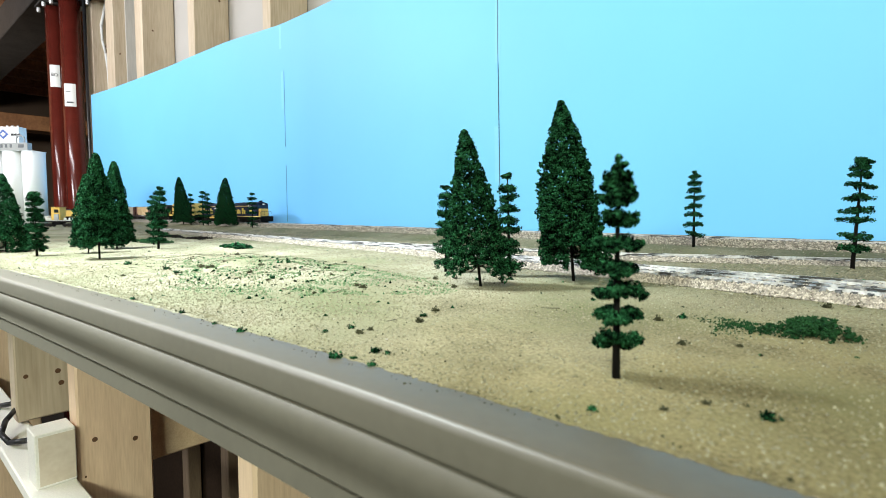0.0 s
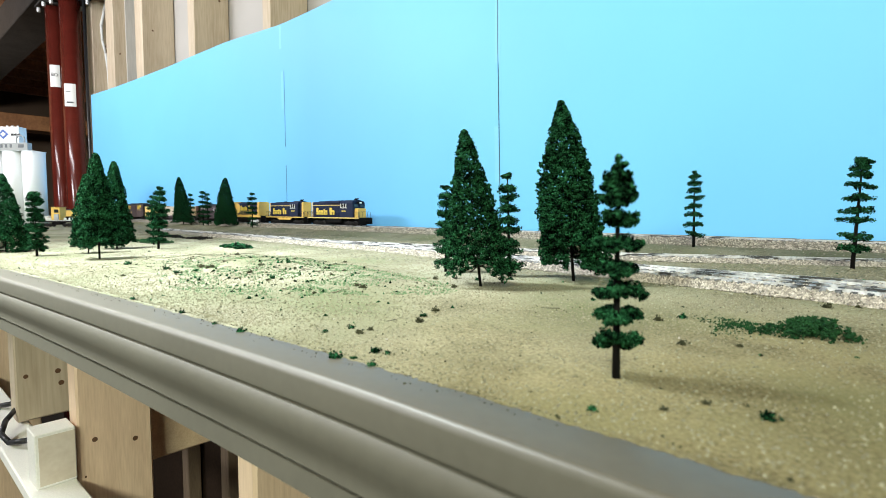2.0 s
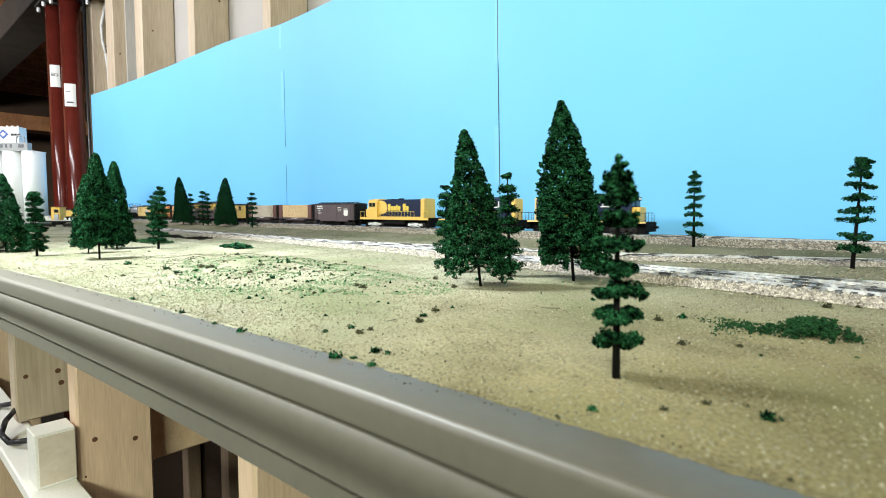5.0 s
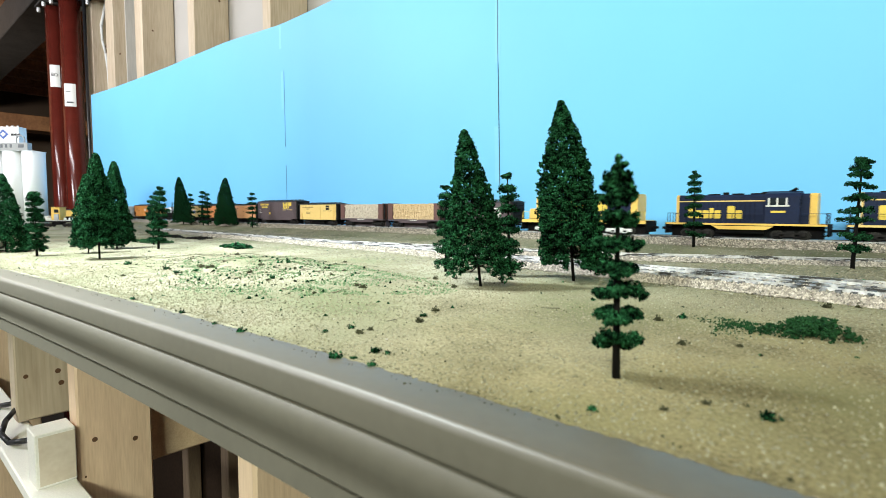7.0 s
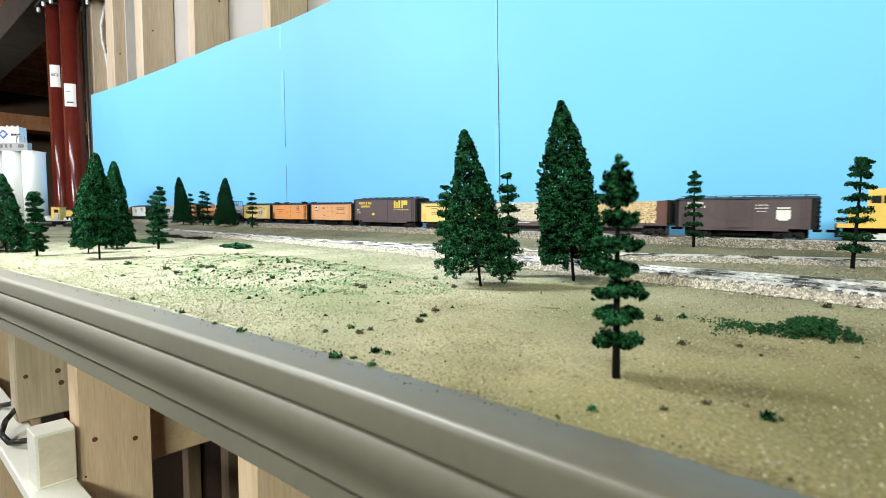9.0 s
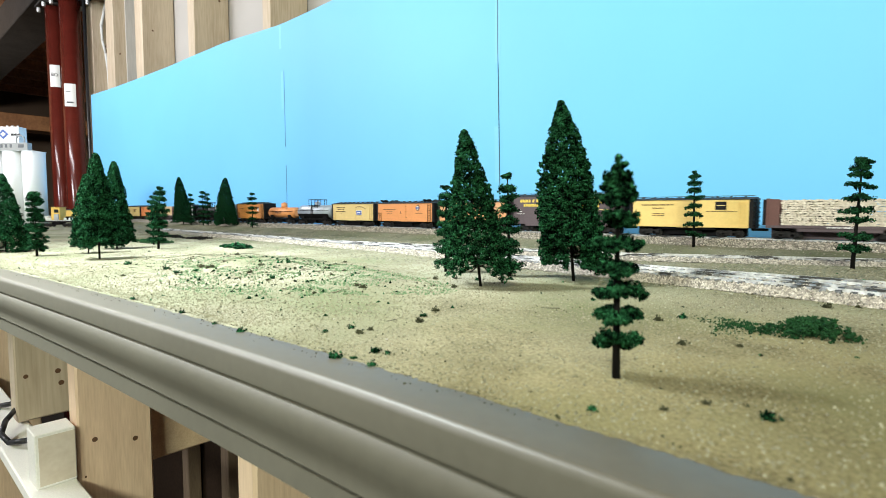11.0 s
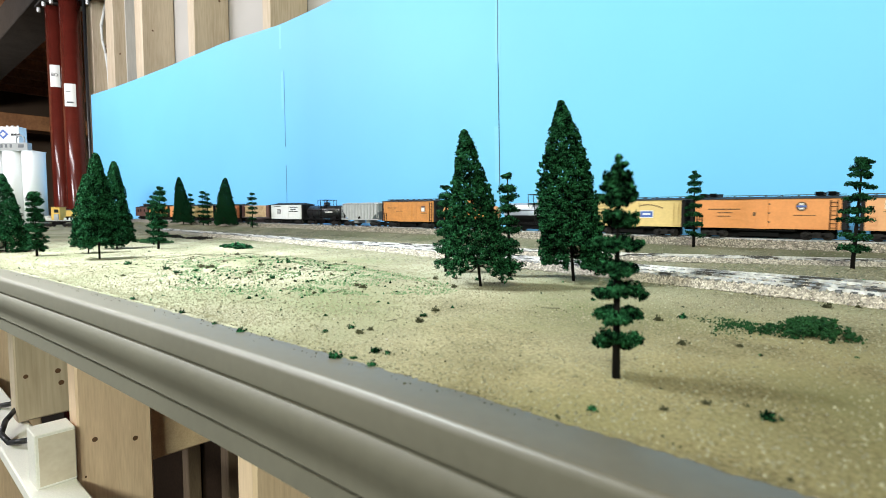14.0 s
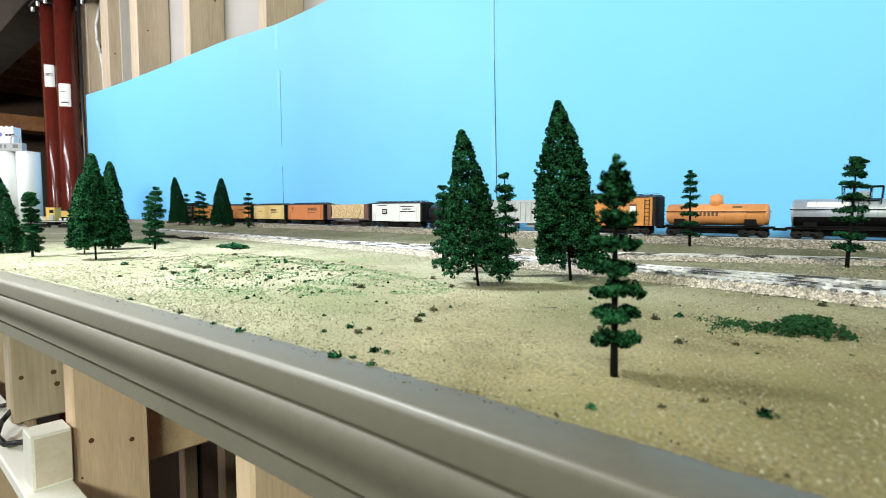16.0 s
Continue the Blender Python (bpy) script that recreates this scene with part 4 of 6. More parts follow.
def log_car(label, L, mat, seed, bulk="maroon", eave=0.0455):
    rng = random.Random(seed)
    car = empty("log_car", Matrix.Identity(4), label, "freight car", "cars of the train")
    h = L / 2
    bm = boxes((-h, h, -HALF, HALF, 0.0125, 0.0158), bev=0.0004)
    prism(bm, [(-HALF + 0.0002, 0.0125), (-HALF + 0.0012, 0.0125), (-HALF + 0.0012, 0.0092), (-HALF + 0.0002, 0.0092)], -h * 0.55, h * 0.55)
    for i in range(12):
        x = -h + L * (i + 0.5) / 12
        box(bm, x - 0.0008, x + 0.0008, -HALF - 0.0008, -HALF, 0.0128, 0.0155)
    # low box added for the darkness under the deck
    box(bm, -h + 0.004, h - 0.004, -0.005, 0.005, 0.0010, 0.0126)
    part("deck", bm, M["boxbrown"], car, "grey-brown fish-belly flat deck")
    for s in (-1, 1):
        a, b = sorted((s * h, s * (h - 0.0025)))
        bm = boxes((a, b, -HALF, HALF, 0.0155, eave), bev=0.0004)
        c, d = sorted((s * (h - 0.0025), s * (h - 0.013)))
        for y in (-HALF, HALF - 0.001):
            box(bm, c, d, y, y + 0.001, 0.0155, eave - 0.001)
        part("bulkhead", bm, M[bulk], car, "brown end bulkhead")
        # bulkhead braces, made dark and deep to stand for shade in the gap
        c, d = sorted((s * h, s * (h + 0.0035)))
        for i in range(4):
            y = -HALF + 0.002 + i * 0.0098
            part("brace", boxes((c, d, y, y + 0.0022, 0.0155, eave - 0.001), bev=0.0003), M["darkend"], car, "dark upright brace")
    verts_bm = bmesh.new()
    z = 0.0170
    while z < eave - 0.0005:
        x = -h + 0.0145 + rng.random() * 0.002
        while x < h - 0.0140:
            r = rng.uniform(0.0011, 0.0019)
            dz = rng.uniform(-0.0004, 0.0004)
            o = rng.uniform(-0.0012, 0.0014)
            tube(verts_bm, (x, -HALF + 0.0008 + o, z + dz), (x + rng.uniform(-0.001, 0.001), HALF - 0.0008 + o, z + dz), r, n=6)
            x += r * 1.75
        z += 0.00255
    tagged(part("log_load", verts_bm, M[mat], car, "stacked short cut logs"), kind="stuff")
    part("lettering", bars(text_bars(-0.01, 0.012, 0.0133, 0.0015, rng), -HALF - 0.0009), M["white"], car)
    trucks(car, (-h + 0.020, h - 0.020))
    couplers(car, L)
    return car


def tank_car(label, L, side, r, dome, platform, zc=0.0275, marks=(), belly=False):
    car = empty("tank_car", Matrix.Identity(4), label, "tank car", "cars of the train")
    h = L / 2 - 0.004
    bm = bmesh.new()
    tube(bm, (-h + 0.003, 0, zc), (h - 0.003, 0, zc), r, n=28)
    for s in (-1, 1):
        tube(bm, (s * (h - 0.003), 0, zc), (s * (h - 0.001), 0, zc), r, r * 0.93, n=28)
        tube(bm, (s * (h - 0.001), 0, zc), (s * h, 0, zc), r * 0.93, r * 0.6, n=28)
    part("tank", bm, M[side], car, "rounded cylindrical tank")
    band = mesh_of("tank_band", tube(bmesh.new(), (-0.0005, 0, zc), (0.0005, 0, zc), r + 0.0003, n=28), M[side])
    for x in (-h * 0.62, -h * 0.22, h * 0.22, h * 0.62):
        part("tank_band", band, None, car).location.x = x
    # black lower shell stands in for the shaded lower half of the tank
    if belly:
        bm = bmesh.new()
        ring = [(radians(a), (r + 0.0004)) for a in range(195, 346, 10)]
        ends = [[bm.verts.new((x, q * math.cos(a), zc + q * math.sin(a))) for a, q in ring] for x in (-h + 0.003, h - 0.003)]
        for i in range(len(ring) - 1):
            bm.faces.new((ends[0][i], ends[0][i + 1], ends[1][i + 1], ends[1][i]))
        part("belly", bm, M["black"], car, "black underside standing in for shade")
    bm = bmesh.new()
    dr, dh = dome
    tube(bm, (0, 0, zc + r * 0.8), (0, 0, zc + r + dh), dr, n=18)
    tube(bm, (0, 0, zc + r + dh), (0, 0, zc + r + dh + 0.0012), dr, dr * 0.6, n=18)
    tube(bm, (0.001, 0, zc + r + dh), (0.001, 0, zc + r + dh + 0.0026), dr * 0.35, n=10)
    part("dome", bm, M[side], car, "round dome on top")
    bm = bmesh.new()
    zr = zc + r * 0.25
    for s in (-1, 1):
        tube(bm, (-h, s * (r + 0.0012), zr), (h, s * (r + 0.0012), zr), 0.0004, n=6)
        for i in range(5):
            x = -h + 2 * h * (i + 0.5) / 5
            tube(bm, (x, s * r * 0.96, zr), (x, s * (r + 0.0012), zr), 0.0003, n=5)
    part("handrail", bm, M["black"], car)
    if platform:
        # a flat walkway round the dome, railed in two bars, on legs down to the tank's sides
        w, t, yy = 0.0155, zc + r, 0.0128
        for y0, y1 in ((-yy - 0.0005, -0.0065), (0.0065, yy + 0.0005)):
            part("platform", boxes((-w, w, y0, y1, t - 0.0012, t - 0.0002)), M["black"], car, "black walkway plate")
        for y in (-yy, yy):
            for x in (-w, -w * 0.42, w * 0.42, w):
                part("rail_post", tube(bmesh.new(), (x, y, t - 0.0060), (x * 1.06, y, t + 0.0120), 0.00062, n=6), M["black"], car)
            part("guard_rail", tube(bmesh.new(), (-w * 1.10, y, t + 0.0122), (w * 1.10, y, t + 0.0122), 0.0007, n=6), M["black"], car, "black guard rail")
        for x in (-w, w):
            part("guard_rail", tube(bmesh.new(), (x * 1.06, -yy, t + 0.0122), (x * 1.06, yy, t + 0.0122), 0.0006, n=6), M["black"], car, "black guard rail")
        bm = bmesh.new()
        ladder(bm, -0.0022, 0.0022, -r - 0.001, 0.013, t, 9)
        part("ladder", bm, M["black"], car)
    bm = boxes((-L / 2, L / 2, -0.0045, 0.0045, 0.0100, 0.0130), (-L / 2, -L / 2 + 0.010, -HALF + 0.002, HALF - 0.002, 0.0105, 0.0128), (L / 2 - 0.010, L / 2, -HALF + 0.002, HALF - 0.002, 0.0105, 0.0128), bev=0.0003)
    for s in (-1, 1):
        box(bm, -L / 2, L / 2, s * 0.0150 - 0.0008, s * 0.0150 + 0.0008, 0.0112, 0.0124)
        for x in (-h * 0.7, h * 0.7):
            box(bm, x - 0.006, x + 0.006, s * 0.008 - 0.004, s * 0.008 + 0.004, 0.0125, zc - r * 0.45)
    for s in (-1, 1):
        box(bm, -L / 2 + 0.006, L / 2 - 0.006, s * 0.0160 - 0.0018, s * 0.0160 + 0.0018, 0.0138, 0.0148)
    box(bm, -0.012, 0.004, -0.009, -0.003, 0.0045, 0.0105)
    # long box that stands in for shade beneath the tank
    box(bm, -L / 2 + 0.004, L / 2 - 0.004, -0.003, 0.004, 0.0036, 0.0105)
    part("underframe", bm, M["black"], car, "black underframe with saddles and an added shade box")
    trucks(car, (-L / 2 + 0.019, L / 2 - 0.019))
    couplers(car, L)
    for mat, rows in marks:
        bm = bmesh.new()
        for x0, x1, a0, a1 in rows:
            # marks laid round the tank, by angle above its middle
            q = [(-(r + 0.0003) * math.cos(radians(a)), zc + (r + 0.0003) * math.sin(radians(a))) for a in (a0, (a0 + a1) / 2, a1)]
            va = [bm.verts.new((x0, *p)) for p in q]
            vb = [bm.verts.new((x1, *p)) for p in q]
            for i in range(2):
                bm.faces.new((va[i], vb[i], vb[i + 1], va[i + 1]))
        part("lettering", bm, M[mat], car, "plain painted marks")
    return car


def hopper_car(label, L):
    car = empty("hopper_car", Matrix.Identity(4), label, "hopper car", "cars of the train")
    h, eave = L / 2, 0.0445
    y = -HALF + 0.001
    bm = bmesh.new()
    # sides slope in at both ends under the roof
    v = [(-h + 0.004, 0.030), (-h + 0.004, eave), (h - 0.004, eave), (h - 0.004, 0.030), (h - 0.022, 0.0145), (0.008, 0.0145), (0.0, 0.021), (-0.008, 0.0145), (-h + 0.022, 0.0145)]
    a = [bm.verts.new((x, y, z)) for x, z in v]
    b = [bm.verts.new((x, -y, z)) for x, z in v]
    k = len(v)
    for i in range(k):
        bm.faces.new((a[i], a[(i + 1) % k], b[(i + 1) % k], b[i]))
    bm.faces.new(a[::-1])
    bm.faces.new(b)
    part("body", bm, M["hopper"], car, "weathered grey hopper body")
    rib = mesh_of("rib", boxes((-0.0006, 0.0006, -0.0008, 0.0008, 0.0145, eave), bev=0.0002), M["hopper"])
    for i in range(12):
        for s in (-1, 1):
            part("rib", rib, None, car).location = (-h + 0.006 + (L - 0.012) * i / 11, s * (HALF - 0.0004), 0)
    bm = boxes((-h, h, y - 0.0008, y + 0.0008, 0.0125, 0.0150), (-h, h, -y - 0.0008, -y + 0.0008, 0.0125, 0.0150), (-h, -h + 0.004, y, -y, 0.0125, 0.0150), (h - 0.004, h, y, -y, 0.0125, 0.0150), bev=0.0002)
    for s in (-1, 1):
        for yy in (y, -y):
            tube(bm, (s * (h - 0.001), yy, 0.014), (s * (h - 0.001), yy, eave), 0.0006, n=6)
            tube(bm, (s * (h - 0.006), yy, 0.014), (s * (h - 0.006), yy, eave), 0.0005, n=6)
        for i in range(6):
            z = 0.018 + i * 0.0045
            tube(bm, (s * (h - 0.001), y, z), (s * (h - 0.006), y, z), 0.0004, n=5)
    part("end_frame", bm, M["hopper"], car, "grey side sill and open end cage")
    bm = bmesh.new()
    prism(bm, [(-HALF, eave), (-HALF + 0.001, eave + 0.001), (0, eave + 0.0028), (HALF - 0.001, eave + 0.001), (HALF, eave)], -h + 0.002, h - 0.002)
    for i in range(5):
        x = -h + 0.015 + (L - 0.03) * i / 4
        box(bm, x - 0.006, x + 0.006, -0.010, -0.004, eave + 0.0015, eave + 0.0034)
        box(bm, x - 0.006, x + 0.006, 0.004, 0.010, eave + 0.0015, eave + 0.0034)
    part("roof", bm, M["hopper"], car, "grey roof with hatches")
    # black bars fill the notch in place of the shade within it
    part("bay_gap_shade", bars([(-0.0058 + i * 0.0009, -0.0050 + i * 0.0009, 0.0150, 0.0150 + 0.006 * (1 - abs(i - 6) / 6.5)) for i in range(13)], y - 0.0004), M["black"], car, "black bars standing for the shaded triangular gap between the bays")
    for x in (-0.019, 0.019):
        part("outlet_gate", boxes((x - 0.007, x + 0.007, -0.010, 0.010, 0.006, 0.0148), bev=0.001), M["hopper"], car)
    trucks(car, (-h + 0.018, h - 0.018))
    couplers(car, L)
    return car


def blobs(rows, y, deep=0.0003):
    """Marks with rounded corners on a car's near side: (x0, x1, z0, z1)."""
    bm = bmesh.new()
    for x0, x1, z0, z1 in rows:
        cx, cz, a, b = (x0 + x1) / 2, (z0 + z1) / 2, (x1 - x0) / 2, (z1 - z0) / 2
        ring = []
        for i in range(16):
            q = 2 * math.pi * i / 16
            c, s = math.cos(q), math.sin(q)
            ring.append((cx + a * math.copysign(abs(c) ** 0.28, c), cz + b * math.copysign(abs(s) ** 0.28, s)))
        near = [bm.verts.new((x, y - deep, z)) for x, z in ring]
        far = [bm.verts.new((x, y, z)) for x, z in ring]
        bm.faces.new(near)
        for i in range(16):
            bm.faces.new((near[i], far[i], far[(i + 1) % 16], near[(i + 1) % 16]))
    return bm


def word_blocks(x0, x1, z, H):
    """A two-word road name reduced to plain blocks, tall at the capitals."""
    w = (x1 - x0) / 8.0
    rows = []
    for k, wide, tall in ((0, 0.95, 1), (1.05, 0.80, 0), (1.95, 0.86, 0), (2.9, 0.55, 2), (3.55, 0.80, 0), (5.2, 0.98, 1), (6.3, 0.80, 0)):
        rows.append((x0 + k * w, x0 + (k + wide) * w, z, z + H * (0.66, 1.0, 0.85)[tall]))
    return rows


def rails_on(bm, xs, y, z0, z1):
    for x in xs:
        tube(bm, (x, y, z0), (x, y, z1), 0.00038, n=5)
    tube(bm, (xs[0], y, z1), (xs[-1], y, z1), 0.00038, n=5)


def hood_loco(label, L, low_nose=False):
    """A four-axle hood unit, cab towards +x."""
    car = empty("diesel_locomotive", Matrix.Identity(4), label, "locomotive", "cars of the train")
    h = L / 2
    deck = 0.0172
    bm = boxes((-h + 0.002, h - 0.002, -HALF, HALF, deck - 0.0016, deck), bev=0.0003)
    part("walkway", bm, M["black"], car, "black walkway deck")
    bm = boxes((-h + 0.002, h - 0.002, -HALF - 0.0004, -HALF + 0.0006, deck - 0.0022, deck), (-h + 0.002, h - 0.002, HALF - 0.0006, HALF + 0.0004, deck - 0.0022, deck))
    if not low_nose:
        prism2 = [(-0.030, deck - 0.003), (0.034, deck - 0.003), (0.026, deck - 0.0072), (-0.022, deck - 0.0072)]
        a = [bm.verts.new((x, -HALF - 0.0004, z)) for x, z in prism2]
        b = [bm.verts.new((x, -HALF + 0.0006, z)) for x, z in prism2]
        for i in range(4):
            bm.faces.new((a[i], a[(i + 1) % 4], b[(i + 1) % 4], b[i]))
        bm.faces.new(a)
        bm.faces.new(b[::-1])
    part("sill_stripe", bm, M["cream" if low_nose else "yellow"], car, "yellow stripe along the sill")
    hw, top = 0.0108, 0.0505
    cab0, cab1 = -h + 0.645 * L, -h + (0.875 if low_nose else 0.84) * L
    prof = [(-hw, deck), (-hw, top - 0.002), (-hw + 0.002, top), (hw - 0.002, top), (hw, top - 0.002), (hw, deck)]
    bm = bmesh.new()
    prism(bm, prof, -h + 0.014, cab0)
    part("long_hood", bm, M["blue"], car, "navy blue long hood")
    bm = bmesh.new()
    prism(bm, prof, -h + 0.0125, -h + 0.0205)
    bmesh.ops.scale(bm, vec=(1, 1.012, 1.006), verts=bm.verts)
    part("hood_end", bm, M["blue"], car, "hood end")
    bm = bmesh.new()
    nose_top = 0.0365 if low_nose else top
    nprof = [(-hw, deck), (-hw, nose_top - 0.002), (-hw + 0.002, nose_top), (hw - 0.002, nose_top), (hw, nose_top - 0.002), (hw, deck)]
    prism(bm, nprof, cab1, h - 0.0125)
    part("short_hood", bm, M["yellow" if low_nose else "blue"], car, "short hood nose")
    if not low_nose:
        bm = bmesh.new()
        prism(bm, [(y * 1.03, z + (0.0004 if z > deck else 0)) for y, z in nprof], h - 0.0185, h - 0.0118)
        part("nose_end", bm, M["yellow"], car, "yellow nose end")
        part("rear_stripe", prism(bmesh.new(), [(y * 1.03, z + (0.0004 if z > deck else 0)) for y, z in prof], -h + 0.0118, -h + 0.0150), M["yellow"], car, "thin yellow edge on the rear")
    else:
        part("rear_edge", prism(bmesh.new(), [(y * 1.03, z + (0.0004 if z > deck else 0)) for y, z in prof], -h + 0.0112, -h + 0.0136), M["cream"], car, "thin pale edge on the rear")
        bm = bmesh.new()
        wide = [(-hw - 0.0022, top - 0.0035), (-hw - 0.0022, top + 0.0002), (-hw + 0.001, top + 0.0024), (hw - 0.001, top + 0.0024), (hw + 0.0022, top + 0.0002), (hw + 0.0022, top - 0.0035), (0, top - 0.006)]
        prism(bm, wide, -h + 0.064, cab0 - 0.006)
        prism(bm, [(y * 0.93, z - 0.0004) for y, z in wide], -h + 0.057, -h + 0.064)
        part("brake_blister", bm, M["blue"], car, "raised navy roof blister")
    cw = HALF - 0.001
    bm = bmesh.new()
    prism(bm, [(-cw, deck), (-cw, 0.0475), (-cw + 0.003, 0.0512), (0, 0.0540), (cw - 0.003, 0.0512), (cw, 0.0475), (cw, deck)], cab0, cab1)
    part("cab", bm, M["blue"], car, "navy blue cab with arched roof")
    for w_ in ((cab0 + 0.004, cab0 + 0.011, -cw - 0.0004, -cw + 0.0005, 0.0385, 0.0455), (cab0 + 0.0125, cab0 + 0.020, -cw - 0.0004, -cw + 0.0005, 0.0385, 0.0455),
               (cab1 - 0.0005, cab1 + 0.0004, -0.013, -0.003, 0.0385, 0.0450), (cab1 - 0.0005, cab1 + 0.0004, 0.003, 0.013, 0.0385, 0.0450)):
        part("cab_window", boxes(w_), M["glass"], car, "dark cab window")
    part("window_trim", boxes((cab0 + 0.001, cab0 + 0.0235, -cw - 0.0010, -cw, 0.0364, 0.0378)), M["white"], car, "white ledge under the windows")
    for x in (cab0 + 0.0030, cab0 + 0.0110, cab0 + 0.0198):
        part("window_post", boxes((x, x + 0.0016, -cw - 0.0006, -cw, 0.0380, 0.0460)), M["white"], car, "white window post")
    bm = boxes((-h + 0.0151, cab0 - 0.001, -hw - 0.0004, -hw, 0.0424, 0.0438))
    part("pin_stripe", bm, M["cream"], car, "thin pale stripe")
    part("lettering", blobs(word_blocks(-h + 0.026, -h + 0.55 * L, 0.0225, 0.0150), -hw - 0.0001), M["letter"], car, "yellow road name as plain blocks")
    part("number", bars([(cab0 + 0.006, cab0 + 0.020, 0.0295, 0.0318)], -cw), M["letter"], car)
    # louvres and doors
    bm = bmesh.new()
    for i in range(16):
        x = -h + 0.024 + i * (cab0 + h - 0.03) / 16
        box(bm, x, x + 0.0003, -hw - 0.0003, -hw, deck + 0.001, 0.0415)
    part("hood_door", bm, M["black"], car)
    for x in (-h + 0.032, -h + 0.052, -h + 0.078, -h + 0.098):
        part("roof_fan", tube(bmesh.new(), (x, 0, top - 0.0005), (x, 0, top + 0.0016), 0.0066, n=18), M["black"], car, "round roof fan")
    for x in (-h + 0.065, -h + 0.106):
        part("exhaust_stack", boxes((x - 0.003, x + 0.003, -0.002, 0.002, top - 0.0005, top + 0.0032), bev=0.0004), M["black"], car)
    bm = boxes((cab1 + 0.002, cab1 + 0.006, -0.007, 0.007, 0.0455, 0.0500), bev=0.0005)
    for s in (-0.003, 0.0, 0.003):
        tube(bm, (cab1 - 0.012, s, 0.0535), (cab1 - 0.005, s, 0.0565), 0.0007, 0.0014, n=8)
    part("number_board", bm, M["black"], car)
    part("headlight", boxes((cab1 + 0.0058, cab1 + 0.0068, -0.003, 0.003, 0.0463, 0.0492)), M["white"], car, "white headlight glass")
    n = 9
    bm = bmesh.new()
    rails_on(bm, [-h + 0.013 + (cab0 + h - 0.014) * i / n for i in range(n + 1)], -HALF + 0.0004, deck, 0.0285)
    part("handrail", bm, M["blue"], car, "thin dark handrail")
    for s in (-1, 1):
        bm = bmesh.new()
        for y in (-0.015, -0.006, 0.006, 0.015):
            tube(bm, (s * (h - 0.0028), y, deck), (s * (h - 0.0028), y, 0.0290), 0.00038, n=5)
        tube(bm, (s * (h - 0.0028), -0.015, 0.0290), (s * (h - 0.0028), 0.015, 0.0290), 0.00038, n=5)
        part("end_rail", bm, M["blue"], car)
    bm = bmesh.new()
    rails_on(bm, [cab1 + 0.002, h - 0.003], -HALF + 0.0004, deck, 0.0285)
    part("handrail", bm, M["blue"], car, "thin dark handrails")
    for s in (-1, 1):
        bm = bmesh.new()
        for y in (-1, 1):
            for k in range(3):
                a, b = sorted((s * (h - 0.001), s * (h - 0.008)))
                box(bm, a, b, y * HALF - 0.0015, y * HALF + 0.0015, 0.0045 + 0.0042 * k, 0.0052 + 0.0042 * k)
        a, b = sorted((s * (h - 0.0005), s * (h - 0.0018)))
        box(bm, a, b, -HALF, HALF, 0.004, deck)
        part("pilot", bm, M["black"], car, "black pilot with steps")
    # low black box added for the shade beneath the locomotive
    part("underbody_shade", boxes((-h + 0.006, h - 0.006, -0.007, 0.007, 0.0010, deck - 0.002)), M["black"], car)
    part("fuel_tank", boxes((-0.026, 0.026, -HALF + 0.003, HALF - 0.003, 0.0050, deck - 0.0016), bev=0.002), M["black"], car, "black fuel tank")
    trucks(car, (-h + 0.036, h - 0.036), stretch=1.28)
    couplers(car, L)
    return car


